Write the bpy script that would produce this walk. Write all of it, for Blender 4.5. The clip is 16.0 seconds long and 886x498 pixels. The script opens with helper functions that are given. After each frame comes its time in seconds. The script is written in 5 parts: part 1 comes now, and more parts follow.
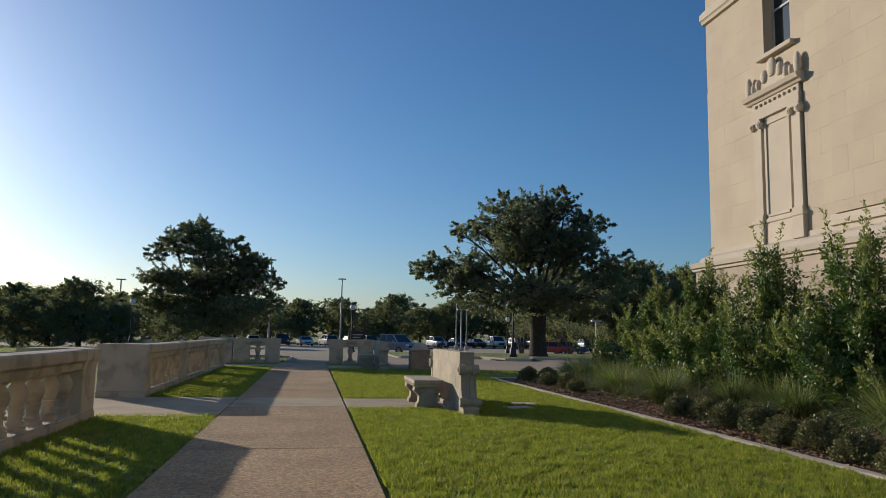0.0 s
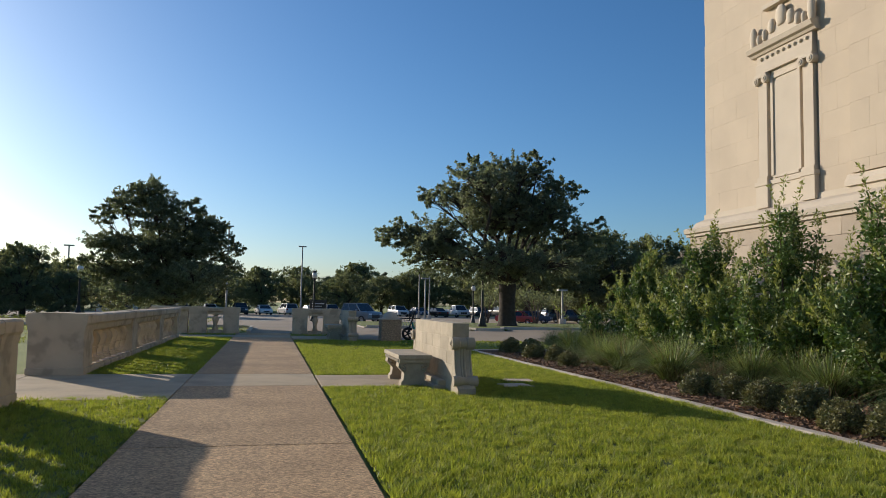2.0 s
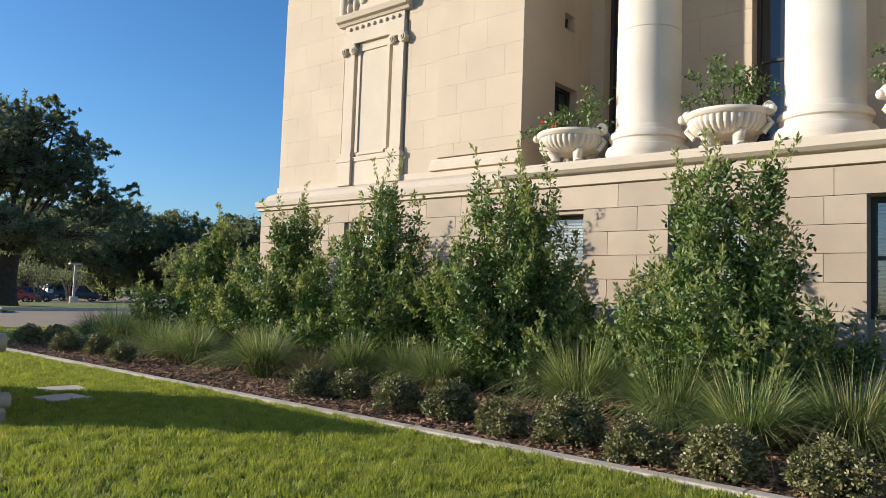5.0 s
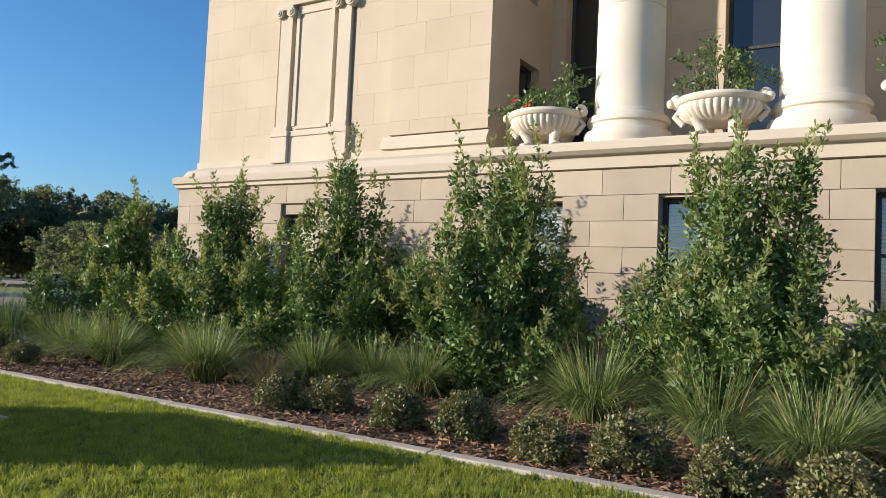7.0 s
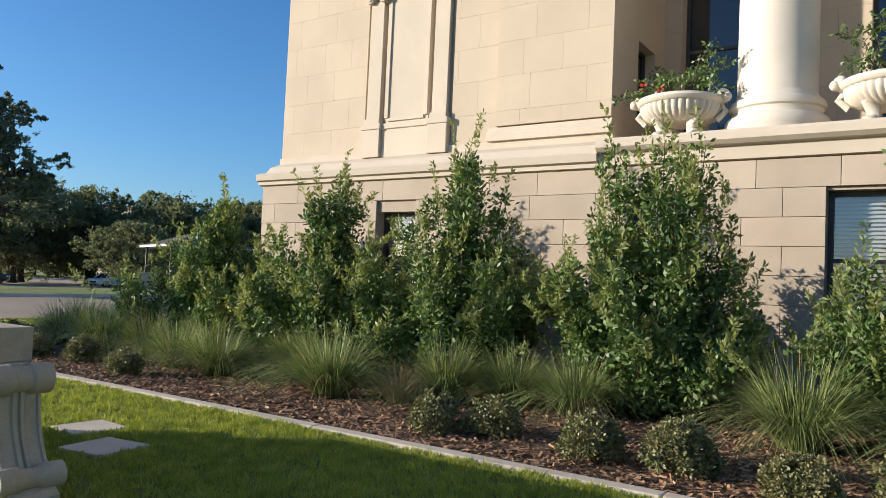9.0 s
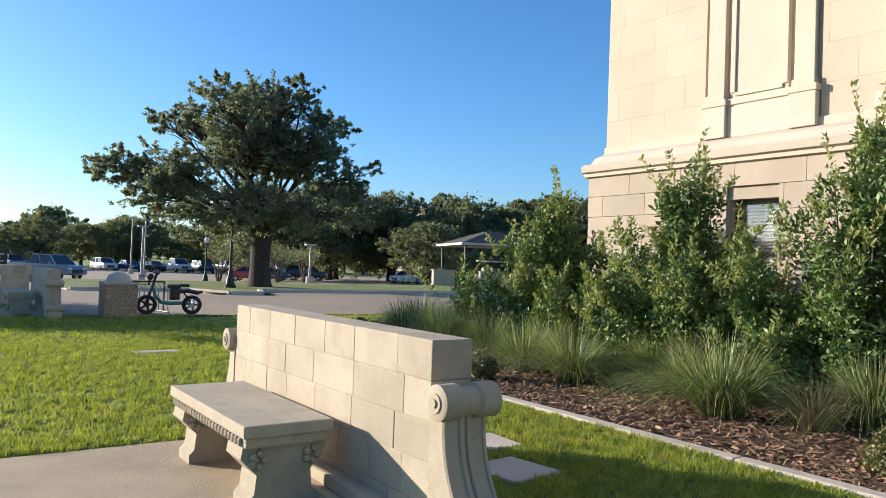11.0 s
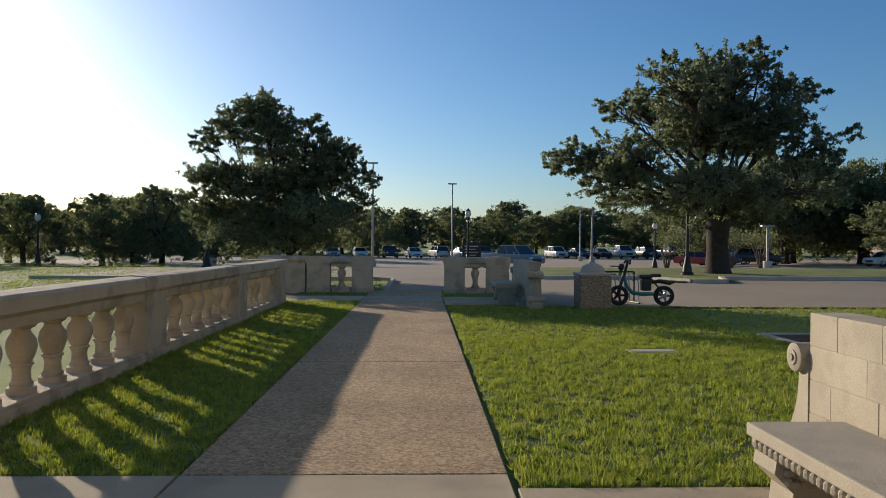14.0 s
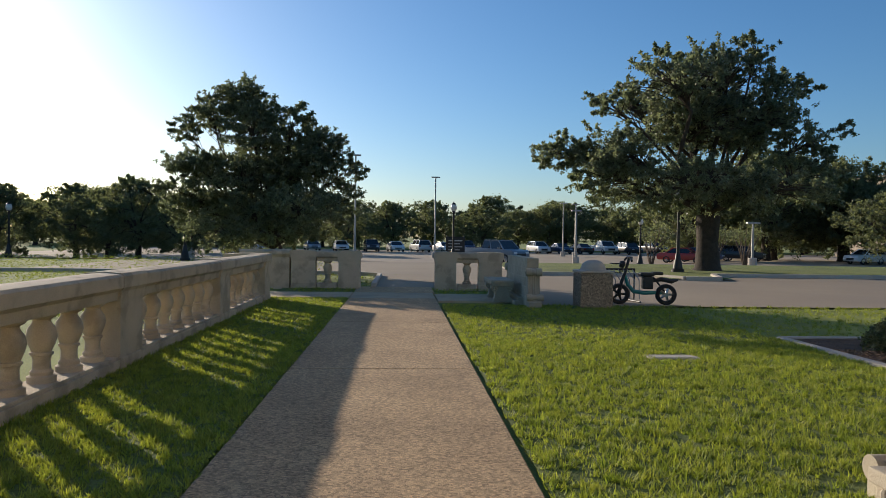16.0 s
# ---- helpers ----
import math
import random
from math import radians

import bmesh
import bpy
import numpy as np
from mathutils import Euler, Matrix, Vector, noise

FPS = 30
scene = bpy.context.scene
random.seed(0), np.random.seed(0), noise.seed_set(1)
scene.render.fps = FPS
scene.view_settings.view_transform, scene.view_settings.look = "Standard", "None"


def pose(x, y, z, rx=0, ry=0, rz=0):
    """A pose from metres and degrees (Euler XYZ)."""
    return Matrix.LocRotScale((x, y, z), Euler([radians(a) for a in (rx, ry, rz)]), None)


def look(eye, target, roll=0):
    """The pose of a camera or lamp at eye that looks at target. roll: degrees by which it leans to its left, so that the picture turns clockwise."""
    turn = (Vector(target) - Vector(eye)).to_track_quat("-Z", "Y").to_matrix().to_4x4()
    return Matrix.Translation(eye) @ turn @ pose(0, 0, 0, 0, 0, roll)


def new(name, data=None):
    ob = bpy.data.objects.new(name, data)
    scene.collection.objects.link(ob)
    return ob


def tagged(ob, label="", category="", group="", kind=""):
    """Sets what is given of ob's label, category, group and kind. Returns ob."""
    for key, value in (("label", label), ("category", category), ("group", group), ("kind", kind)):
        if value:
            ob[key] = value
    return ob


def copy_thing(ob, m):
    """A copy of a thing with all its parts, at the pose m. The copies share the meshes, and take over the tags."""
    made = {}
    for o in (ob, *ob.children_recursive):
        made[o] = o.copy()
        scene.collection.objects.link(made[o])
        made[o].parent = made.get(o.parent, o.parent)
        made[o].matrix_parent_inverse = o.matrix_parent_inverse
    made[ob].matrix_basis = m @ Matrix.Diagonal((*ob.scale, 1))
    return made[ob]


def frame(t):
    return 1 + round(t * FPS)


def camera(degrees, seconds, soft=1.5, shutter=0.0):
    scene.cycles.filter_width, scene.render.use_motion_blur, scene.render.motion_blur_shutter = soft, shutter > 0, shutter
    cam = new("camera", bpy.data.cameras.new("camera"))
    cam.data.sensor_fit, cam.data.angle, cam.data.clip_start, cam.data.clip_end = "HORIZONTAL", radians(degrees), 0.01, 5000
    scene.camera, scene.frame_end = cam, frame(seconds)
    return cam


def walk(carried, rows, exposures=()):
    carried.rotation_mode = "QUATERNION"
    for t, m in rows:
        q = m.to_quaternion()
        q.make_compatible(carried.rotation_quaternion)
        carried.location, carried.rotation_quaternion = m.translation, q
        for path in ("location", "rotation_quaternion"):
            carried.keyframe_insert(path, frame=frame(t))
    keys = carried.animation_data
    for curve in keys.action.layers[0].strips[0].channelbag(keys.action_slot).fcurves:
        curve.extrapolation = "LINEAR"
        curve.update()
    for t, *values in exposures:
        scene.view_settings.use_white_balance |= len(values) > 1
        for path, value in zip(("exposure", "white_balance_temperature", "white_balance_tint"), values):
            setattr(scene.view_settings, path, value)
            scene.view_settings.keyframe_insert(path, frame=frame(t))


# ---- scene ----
cam = camera(62.3, 16.0, soft=0.7)
PATH = [
    (0, (0.103, 1.298, 1.238), (0.447, 3.255, 1.47), 1.0),
    (0.5, (0.028, 1.741, 1.234), (0.367, 3.7, 1.455), 1.0),
    (1, (0.036, 2.147, 1.188), (0.385, 4.107, 1.386), 1.0),
    (1.5, (-0.002, 2.593, 1.187), (0.374, 4.55, 1.362), 1.0),
    (2, (-0.045, 2.956, 1.222), (0.41, 4.898, 1.373), 1.1),
    (2.5, (-0.033, 3.395, 1.277), (0.51, 5.315, 1.411), 1.1),
    (3, (-0.076, 3.801, 1.292), (0.532, 5.702, 1.415), 1.2),
    (3.5, (-0.001, 4.212, 1.294), (0.828, 6.029, 1.414), 1.0),
    (4, (0.039, 4.656, 1.295), (1.192, 6.285, 1.416), 0.8),
    (4.5, (0.1, 5.1, 1.304), (1.5, 6.524, 1.422), 1.3),
    (5, (0.174, 5.494, 1.252), (1.698, 6.783, 1.378), 2.0),
    (5.2, (0.216, 5.656, 1.279), (1.788, 6.888, 1.4), 1.9),
    (7.5, (0.422, 7.527, 1.313), (2.128, 8.566, 1.411), 2.7),
    (8, (0.44, 7.93, 1.32), (2.144, 8.969, 1.417), 2.9),
    (10.3, (0.57, 9.567, 1.305), (2.05, 10.91, 1.377), 1.9),
    (10.5, (0.554, 9.684, 1.303), (1.985, 11.079, 1.37), 2.0),
    (11, (0.498, 10.077, 1.31), (1.643, 11.716, 1.359), 2.1),
    (11.5, (0.345, 10.375, 1.326), (1.181, 12.192, 1.359), 1.7),
    (12, (0.275, 10.627, 1.324), (0.698, 12.581, 1.35), 1.4),
    (12.5, (0.246, 10.802, 1.331), (0.324, 12.801, 1.352), 1.0),
    (13, (0.19, 10.959, 1.344), (0.208, 12.958, 1.354), 0.6),
    (13.5, (0.184, 11.159, 1.348), (0.227, 13.159, 1.343), 0.3),
    (14, (0.192, 11.416, 1.358), (0.251, 13.415, 1.341), 0.3),
    (14.5, (0.13, 11.619, 1.352), (0.219, 13.617, 1.328), 0.3),
    (15, (0.089, 11.786, 1.359), (0.32, 13.773, 1.329), 0.4),
    (15.5, (0.038, 12.089, 1.369), (0.31, 14.07, 1.338), 0.7),
    (16, (-0.071, 12.193, 1.371), (0.043, 14.189, 1.338), 0.8),
]
EXPO = [(0.0, -0.22, 6150), (1.0, -0.04, 6200), (2.0, 0.1, 6200), (3.0, 0.28, 6150), (4.0, 0.48, 6050), (5.0, 0.6, 6000), (8.0, 0.6, 6000), (10.5, 0.82, 6000), (11.0, 0.92, 6000), (11.5, 0.72, 6050), (12.0, 0.38, 6200), (12.5, 0.0, 6350), (13.2, -0.08, 6350), (13.6, -0.05, 6350), (14.0, 0.04, 6350), (14.5, 0.06, 6350), (15.1, 0.2, 6350), (15.5, 0.28, 6350), (16.0, 0.18, 6350)]
walk(cam, [(t, look(eye, target, roll)) for t, eye, target, roll in PATH], [(t, s, k, 10) for t, s, k in EXPO])

# ---------------------------------------------------------------- light
SUN_DIR = Vector((-0.62, 0.785, 0.0)).normalized()          # towards the sun, on the plan
SUN_EL = radians(14.0)
SUN_AZ = math.atan2(SUN_DIR.x, SUN_DIR.y)                  # clockwise from +y
world = bpy.data.worlds.new("sky")
scene.world = world
world.use_nodes = True
wt = world.node_tree
sky = wt.nodes.new("ShaderNodeTexSky")
sky.sky_type, sky.sun_disc = "NISHITA", False
sky.sun_elevation, sky.sun_rotation = SUN_EL, SUN_AZ
sky.altitude, sky.air_density, sky.dust_density, sky.ozone_density = 50, 1.0, 0.85, 4.5
vivid = wt.nodes.new("ShaderNodeHueSaturation")
vivid.inputs["Saturation"].default_value = 1.1
wt.links.new(sky.outputs[0], vivid.inputs["Color"])
wt.links.new(vivid.outputs[0], wt.nodes["Background"].inputs[0])
wt.nodes["Background"].inputs[1].default_value = 0.118
sun_data = bpy.data.lights.new("sun", "SUN")
sun_data.energy, sun_data.angle, sun_data.color = 4.8, radians(0.55), (1.0, 0.86, 0.68)
sun = new("sun", sun_data)
to_sun = Vector((SUN_DIR.x * math.cos(SUN_EL), SUN_DIR.y * math.cos(SUN_EL), math.sin(SUN_EL)))
sun.matrix_world = look(to_sun * 60, (0, 0, 0))


# ---------------------------------------------------------------- materials
def mat(name, a, b, scale=4.0, rough=0.85, bump=0.25, fine=90.0, metal=0.0, speck=0.0, spread=0.12, translucent=None,
        island=False, stain=None, coat=0.0, pebble=0.0):
    """A surface of two tones with grain, slow stains, relief, and a small change from piece to piece."""
    m = bpy.data.materials.new(name)
    m.use_nodes = True
    nt = m.node_tree
    n, l = nt.nodes, nt.links
    bs = n["Principled BSDF"]
    geo = n.new("ShaderNodeNewGeometry")
    big = n.new("ShaderNodeTexNoise")
    big.inputs["Scale"].default_value, big.inputs["Detail"].default_value = scale, 6
    l.new(geo.outputs["Position"], big.inputs["Vector"])
    small = n.new("ShaderNodeTexNoise")
    small.inputs["Scale"].default_value, small.inputs["Detail"].default_value = fine, 3
    l.new(geo.outputs["Position"], small.inputs["Vector"])
    mix = n.new("ShaderNodeMix")
    mix.data_type = "RGBA"
    mix.inputs[6].default_value, mix.inputs[7].default_value = (*a, 1), (*b, 1)
    ramp = n.new("ShaderNodeMapRange")
    ramp.inputs[1].default_value, ramp.inputs[2].default_value = 0.3, 0.7
    l.new(big.outputs[0], ramp.inputs[0])
    l.new(ramp.outputs[0], mix.inputs[0])
    col = mix.outputs[2]
    if stain:
        wide = n.new("ShaderNodeTexNoise")
        wide.inputs["Scale"].default_value, wide.inputs["Detail"].default_value = stain[1], 8
        l.new(geo.outputs["Position"], wide.inputs["Vector"])
        cut = n.new("ShaderNodeMapRange")
        lo = stain[2] if len(stain) > 2 else 0.5
        cut.inputs[1].default_value, cut.inputs[2].default_value, cut.inputs[4].default_value = lo, lo + (0.22 if len(stain) < 3 else 0.1), 0.75
        l.new(wide.outputs[0], cut.inputs[0])
        over = n.new("ShaderNodeMix")
        over.data_type = "RGBA"
        over.inputs[7].default_value = (*stain[0], 1)
        l.new(cut.outputs[0], over.inputs[0])
        l.new(col, over.inputs[6])
        col = over.outputs[2]
    hsv = n.new("ShaderNodeHueSaturation")
    l.new(col, hsv.inputs["Color"])
    rnd = geo.outputs["Random Per Island"] if island else n.new("ShaderNodeObjectInfo").outputs["Random"]
    val = n.new("ShaderNodeMapRange")
    val.inputs[3].default_value, val.inputs[4].default_value = 1 - spread, 1 + spread
    l.new(rnd, val.inputs[0])
    grain = n.new("ShaderNodeMapRange")
    grain.inputs[1].default_value, grain.inputs[2].default_value = 0.3, 0.7
    grain.inputs[3].default_value, grain.inputs[4].default_value = 1 - speck, 1 + speck
    l.new(small.outputs[0], grain.inputs[0])
    mul = n.new("ShaderNodeMath")
    mul.operation = "MULTIPLY"
    l.new(val.outputs[0], mul.inputs[0])
    l.new(grain.outputs[0], mul.inputs[1])
    value = mul.outputs[0]
    if pebble:
        cell = n.new("ShaderNodeTexVoronoi")
        cell.inputs["Scale"].default_value = pebble
        l.new(geo.outputs["Position"], cell.inputs["Vector"])
        sep = n.new("ShaderNodeSeparateColor")
        l.new(cell.outputs["Color"], sep.inputs[0])
        tone = n.new("ShaderNodeMapRange")
        tone.inputs[3].default_value, tone.inputs[4].default_value = 0.6, 1.4
        l.new(sep.outputs[0], tone.inputs[0])
        both = n.new("ShaderNodeMath")
        both.operation = "MULTIPLY"
        l.new(value, both.inputs[0])
        l.new(tone.outputs[0], both.inputs[1])
        value = both.outputs[0]
    l.new(value, hsv.inputs["Value"])
    l.new(hsv.outputs[0], bs.inputs["Base Color"])
    bs.inputs["Roughness"].default_value, bs.inputs["Metallic"].default_value = rough, metal
    bs.inputs["Coat Weight"].default_value = coat
    if bump:
        bp = n.new("ShaderNodeBump")
        bp.inputs["Strength"].default_value, bp.inputs["Distance"].default_value = bump, 0.02
        l.new(small.outputs[0], bp.inputs["Height"])
        l.new(bp.outputs[0], bs.inputs["Normal"])
    if translucent:
        tr = n.new("ShaderNodeBsdfTranslucent")
        tint = n.new("ShaderNodeMix")
        tint.data_type, tint.blend_type = "RGBA", "MULTIPLY"
        tint.inputs[0].default_value = 1
        l.new(hsv.outputs[0], tint.inputs[6])
        tint.inputs[7].default_value = (*translucent[1], 1)
        l.new(tint.outputs[2], tr.inputs[0])
        sh = n.new("ShaderNodeMixShader")
        sh.inputs[0].default_value = translucent[0]
        l.new(bs.outputs[0], sh.inputs[1])
        l.new(tr.outputs[0], sh.inputs[2])
        l.new(sh.outputs[0], n["Material Output"].inputs[0])
    return m


def glassy(name, tint=(0.02, 0.025, 0.03), rough=0.05):
    m = bpy.data.materials.new(name)
    m.use_nodes = True
    b = m.node_tree.nodes["Principled BSDF"]
    b.inputs["Base Color"].default_value = (*tint, 1)
    b.inputs["Roughness"].default_value = rough
    b.inputs["Specular IOR Level"].default_value = 0.8
    return m


LIME = mat("limestone", (0.545, 0.45, 0.335), (0.495, 0.408, 0.305), 1.2, 0.9, 0.08, 120, speck=0.04, spread=0.025, stain=((0.47, 0.385, 0.29), 0.9))
LIME_SMOOTH = mat("smooth limestone", (0.56, 0.48, 0.375), (0.51, 0.435, 0.34), 1.5, 0.85, 0.06, 120, speck=0.03, spread=0.03)
LIME_BASE = mat("weathered base limestone", (0.47, 0.385, 0.295), (0.4, 0.33, 0.25), 1.5, 0.92, 0.2, 90, speck=0.07, spread=0.08, stain=((0.36, 0.29, 0.22), 0.8))
MARBLE = mat("white carved stone", (0.68, 0.61, 0.51), (0.6, 0.54, 0.45), 2, 0.7, 0.06, 80, speck=0.02, spread=0.03, stain=((0.58, 0.51, 0.42), 1.2))
CAST = mat("cast stone", (0.582, 0.470, 0.332), (0.468, 0.374, 0.266), 3, 0.92, 0.3, 110, speck=0.1, spread=0.06, stain=((0.354, 0.283, 0.199), 3.0, 0.52))
BENCH_STONE = mat("bench limestone", (0.475, 0.4, 0.29), (0.385, 0.325, 0.235), 3, 0.9, 0.2, 110, speck=0.08, spread=0.1, stain=((0.385, 0.323, 0.234), 7.0, 0.5))
AGGREGATE = mat("exposed aggregate paving", (0.514, 0.344, 0.181), (0.417, 0.274, 0.143), 1.3, 0.9, 0.5, 120, speck=0.25, spread=0.04, pebble=55.0, stain=((0.349, 0.228, 0.118), 0.9))
PAVING = mat("brushed concrete paving", (0.549, 0.432, 0.273), (0.461, 0.356, 0.224), 2, 0.9, 0.3, 160, speck=0.08, spread=0.05, stain=((0.323, 0.257, 0.176), 1.3))
KERB = mat("kerb concrete", (0.55, 0.48, 0.39), (0.46, 0.4, 0.33), 3, 0.92, 0.12, 140, speck=0.08, spread=0.07)
# Large random patches of a darker tone vary the drive.
DRIVE = mat("drive concrete", (0.41, 0.315, 0.21), (0.335, 0.255, 0.175), 0.25, 0.9, 0.2, 40, speck=0.08, stain=((0.3, 0.24, 0.185), 0.12))
ASPHALT = mat("worn asphalt", (0.2, 0.18, 0.16), (0.14, 0.13, 0.12), 0.3, 0.9, 0.2, 60, speck=0.1, stain=((0.1, 0.09, 0.085), 0.1))
EARTH = mat("turf", (0.19, 0.22, 0.045), (0.26, 0.285, 0.06), 0.8, 0.95, 0.6, 60, speck=0.25, stain=((0.12, 0.13, 0.035), 0.35))
SOIL = mat("soil under lawn", (0.12, 0.15, 0.03), (0.17, 0.2, 0.043), 2, 0.95, 0.8, 50, speck=0.3)
GRASS = mat("lawn blades", (0.17, 0.225, 0.032), (0.37, 0.385, 0.075), 6.0, 0.6, 0.0, 30, spread=0.25, island=True, translucent=(0.45, (1.5, 1.5, 0.8)))
MULCH = mat("mulch", (0.15, 0.085, 0.042), (0.08, 0.045, 0.024), 6, 0.95, 0.9, 45, speck=0.4)
CHIPS = mat("mulch chips", (0.36, 0.21, 0.115), (0.17, 0.095, 0.052), 8, 0.9, 0.3, 80, spread=0.4, island=True)
# Tones lifted and greyed past the leaf's own colour to stand for haze.
OAK_LEAF = mat("oak leaves", (0.13, 0.15, 0.095), (0.19, 0.205, 0.135), 0.8, 0.42, 0.0, 10, spread=0.45, island=True, translucent=(0.55, (1.3, 1.35, 0.95)))
# Haze over the far trees is put into these raised leaf tones.
FAR_LEAF = mat("distant tree leaves", (0.13, 0.155, 0.09), (0.18, 0.2, 0.115), 0.3, 0.6, 0.0, 8, spread=0.3, island=True, translucent=(0.55, (1.4, 1.35, 0.85)))
SHRUB_LEAF = mat("shrub leaves", (0.075, 0.13, 0.032), (0.14, 0.2, 0.055), 2.5, 0.5, 0.0, 10, spread=0.45, island=True, translucent=(0.16, (1.3, 1.45, 0.55)))
NEW_LEAF = mat("young shrub leaves", (0.2, 0.25, 0.075), (0.27, 0.29, 0.11), 2.5, 0.5, 0.0, 10, spread=0.3, island=True, translucent=(0.4, (1.3, 1.25, 0.7)))
BOX_LEAF = mat("low shrub leaves", (0.11, 0.13, 0.045), (0.23, 0.2, 0.085), 6, 0.5, 0.0, 10, spread=0.5, island=True, translucent=(0.12, (1.3, 1.3, 0.6)))
BLADE = mat("muhly grass blades", (0.13, 0.185, 0.06), (0.27, 0.31, 0.11), 2, 0.5, 0.0, 10, spread=0.75, island=True, translucent=(0.25, (1.3, 1.3, 0.7)))
STRAW = mat("dry grass blades", (0.42, 0.32, 0.17), (0.3, 0.23, 0.12), 3, 0.7, 0.0, 10, spread=0.4, island=True, translucent=(0.25, (1.2, 1.1, 0.8)))
BARK = mat("grey-brown bark", (0.075, 0.057, 0.043), (0.042, 0.032, 0.025), 6, 0.95, 1.0, 30, speck=0.3)
TWIG = mat("twigs", (0.14, 0.1, 0.07), (0.08, 0.06, 0.045), 6, 0.9, 0.3, 40)
PLASTIC = mat("black plastic", (0.02, 0.02, 0.02), (0.028, 0.028, 0.028), 8, 0.5, 0.05, 200)
RUBBER = mat("tyre rubber", (0.02, 0.02, 0.02), (0.03, 0.03, 0.03), 8, 0.85, 0.2, 100)
TEAL = mat("teal paint", (0.02, 0.2, 0.2), (0.025, 0.24, 0.23), 5, 0.35, 0.0, 50, coat=0.3)
DARK_METAL = mat("dark metal", (0.035, 0.033, 0.03), (0.05, 0.046, 0.04), 5, 0.5, 0.05, 80, metal=0.6)
GREY_METAL = mat("galvanised metal", (0.32, 0.31, 0.29), (0.4, 0.38, 0.35), 3, 0.5, 0.05, 60, metal=0.7)
ALLOY = mat("alloy", (0.5, 0.5, 0.5), (0.6, 0.6, 0.6), 4, 0.3, 0.0, 60, metal=0.9)
GLASS = glassy("dark window glass")
CAR_GLASS = glassy("car glass", (0.015, 0.018, 0.02), 0.04)
BLIND = mat("white blinds", (0.55, 0.53, 0.48), (0.48, 0.46, 0.42), 4, 0.7, 0.0, 60)
FRAME = mat("bronze window frame", (0.05, 0.045, 0.04), (0.07, 0.06, 0.05), 5, 0.5, 0.05, 60, metal=0.3)
PALE_FRAME = mat("painted window frame", (0.5, 0.48, 0.42), (0.42, 0.4, 0.36), 5, 0.6, 0.05, 60)
RED_FLOWER = mat("red petals", (0.6, 0.03, 0.025), (0.7, 0.06, 0.05), 9, 0.6, 0.0, 40, island=True, translucent=(0.3, (1.2, 1.0, 1.0)))
PEBBLE = mat("pebble-dash concrete", (0.42, 0.31, 0.21), (0.26, 0.19, 0.13), 45, 0.95, 1.0, 60, speck=0.3, pebble=40.0)
LAMP_GLASS = mat("frosted lamp glass", (0.75, 0.72, 0.66), (0.7, 0.67, 0.6), 4, 0.35, 0.0, 50)
HEAD = mat("headlamp lens", (0.7, 0.7, 0.7), (0.8, 0.8, 0.8), 4, 0.1, 0.0, 50)
TAIL = mat("tail lamp lens", (0.3, 0.01, 0.01), (0.35, 0.015, 0.015), 4, 0.15, 0.0, 50)
WHITE_PAINT = mat("white road paint", (0.6, 0.57, 0.52), (0.45, 0.43, 0.4), 3, 0.8, 0.1, 60)


# ---------------------------------------------------------------- builders
def mesh_of(bm, name, material, smooth=False):
    me = bpy.data.meshes.new(name)
    bm.to_mesh(me)
    bm.free()
    me.materials.append(material)
    if smooth:
        me.polygons.foreach_set("use_smooth", [True] * len(me.polygons))
        me.set_sharp_from_angle(angle=radians(38))
    return me


def thing(name, x, y, z, label, category, group="", kind="", rz=0.0):
    ob = new(name)
    ob.empty_display_size = 0.1
    ob.matrix_world = pose(x, y, z, 0, 0, rz)
    return tagged(ob, label, category, group, kind)


def part(name, bm, material, parent, label="", smooth=False):
    ob = new(name, mesh_of(bm, name, material, smooth) if isinstance(bm, bmesh.types.BMesh) else bm)
    ob.parent = parent
    if label:
        ob["label"] = label
    return ob


def solid(name, bm, material, label, category, kind="", smooth=False, group=""):
    return tagged(new(name, mesh_of(bm, name, material, smooth)), label, category, group, kind)


def B():
    return bmesh.new()


def box(bm, x0, x1, y0, y1, z0, z1, bevel=0.0):
    vs = [bm.verts.new(p) for p in ((x0, y0, z0), (x1, y0, z0), (x1, y1, z0), (x0, y1, z0), (x0, y0, z1), (x1, y0, z1), (x1, y1, z1), (x0, y1, z1))]
    fs = [bm.faces.new([vs[i] for i in f]) for f in ((0, 3, 2, 1), (4, 5, 6, 7), (0, 1, 5, 4), (1, 2, 6, 5), (2, 3, 7, 6), (3, 0, 4, 7))]
    if bevel:
        es = list({e for f in fs for e in f.edges})
        bmesh.ops.bevel(bm, geom=es, offset=bevel, segments=2, affect="EDGES", profile=0.6)
    return bm


def lathe(bm, prof, segs=20, cx=0.0, cy=0.0, wave=None):
    """A turned body from (radius, height) pairs; wave flutes it."""
    rings = []
    for r, z in prof:
        ring = []
        for i in range(segs):
            a = 2 * math.pi * i / segs
            rr = r * (1 + (wave(a, z) if wave else 0))
            ring.append(bm.verts.new((cx + rr * math.cos(a), cy + rr * math.sin(a), z)))
        rings.append(ring)
    for p, q in zip(rings, rings[1:]):
        for i in range(segs):
            j = (i + 1) % segs
            bm.faces.new((p[i], p[j], q[j], q[i]))
    bm.faces.new(rings[0][::-1])
    bm.faces.new(rings[-1])
    return bm


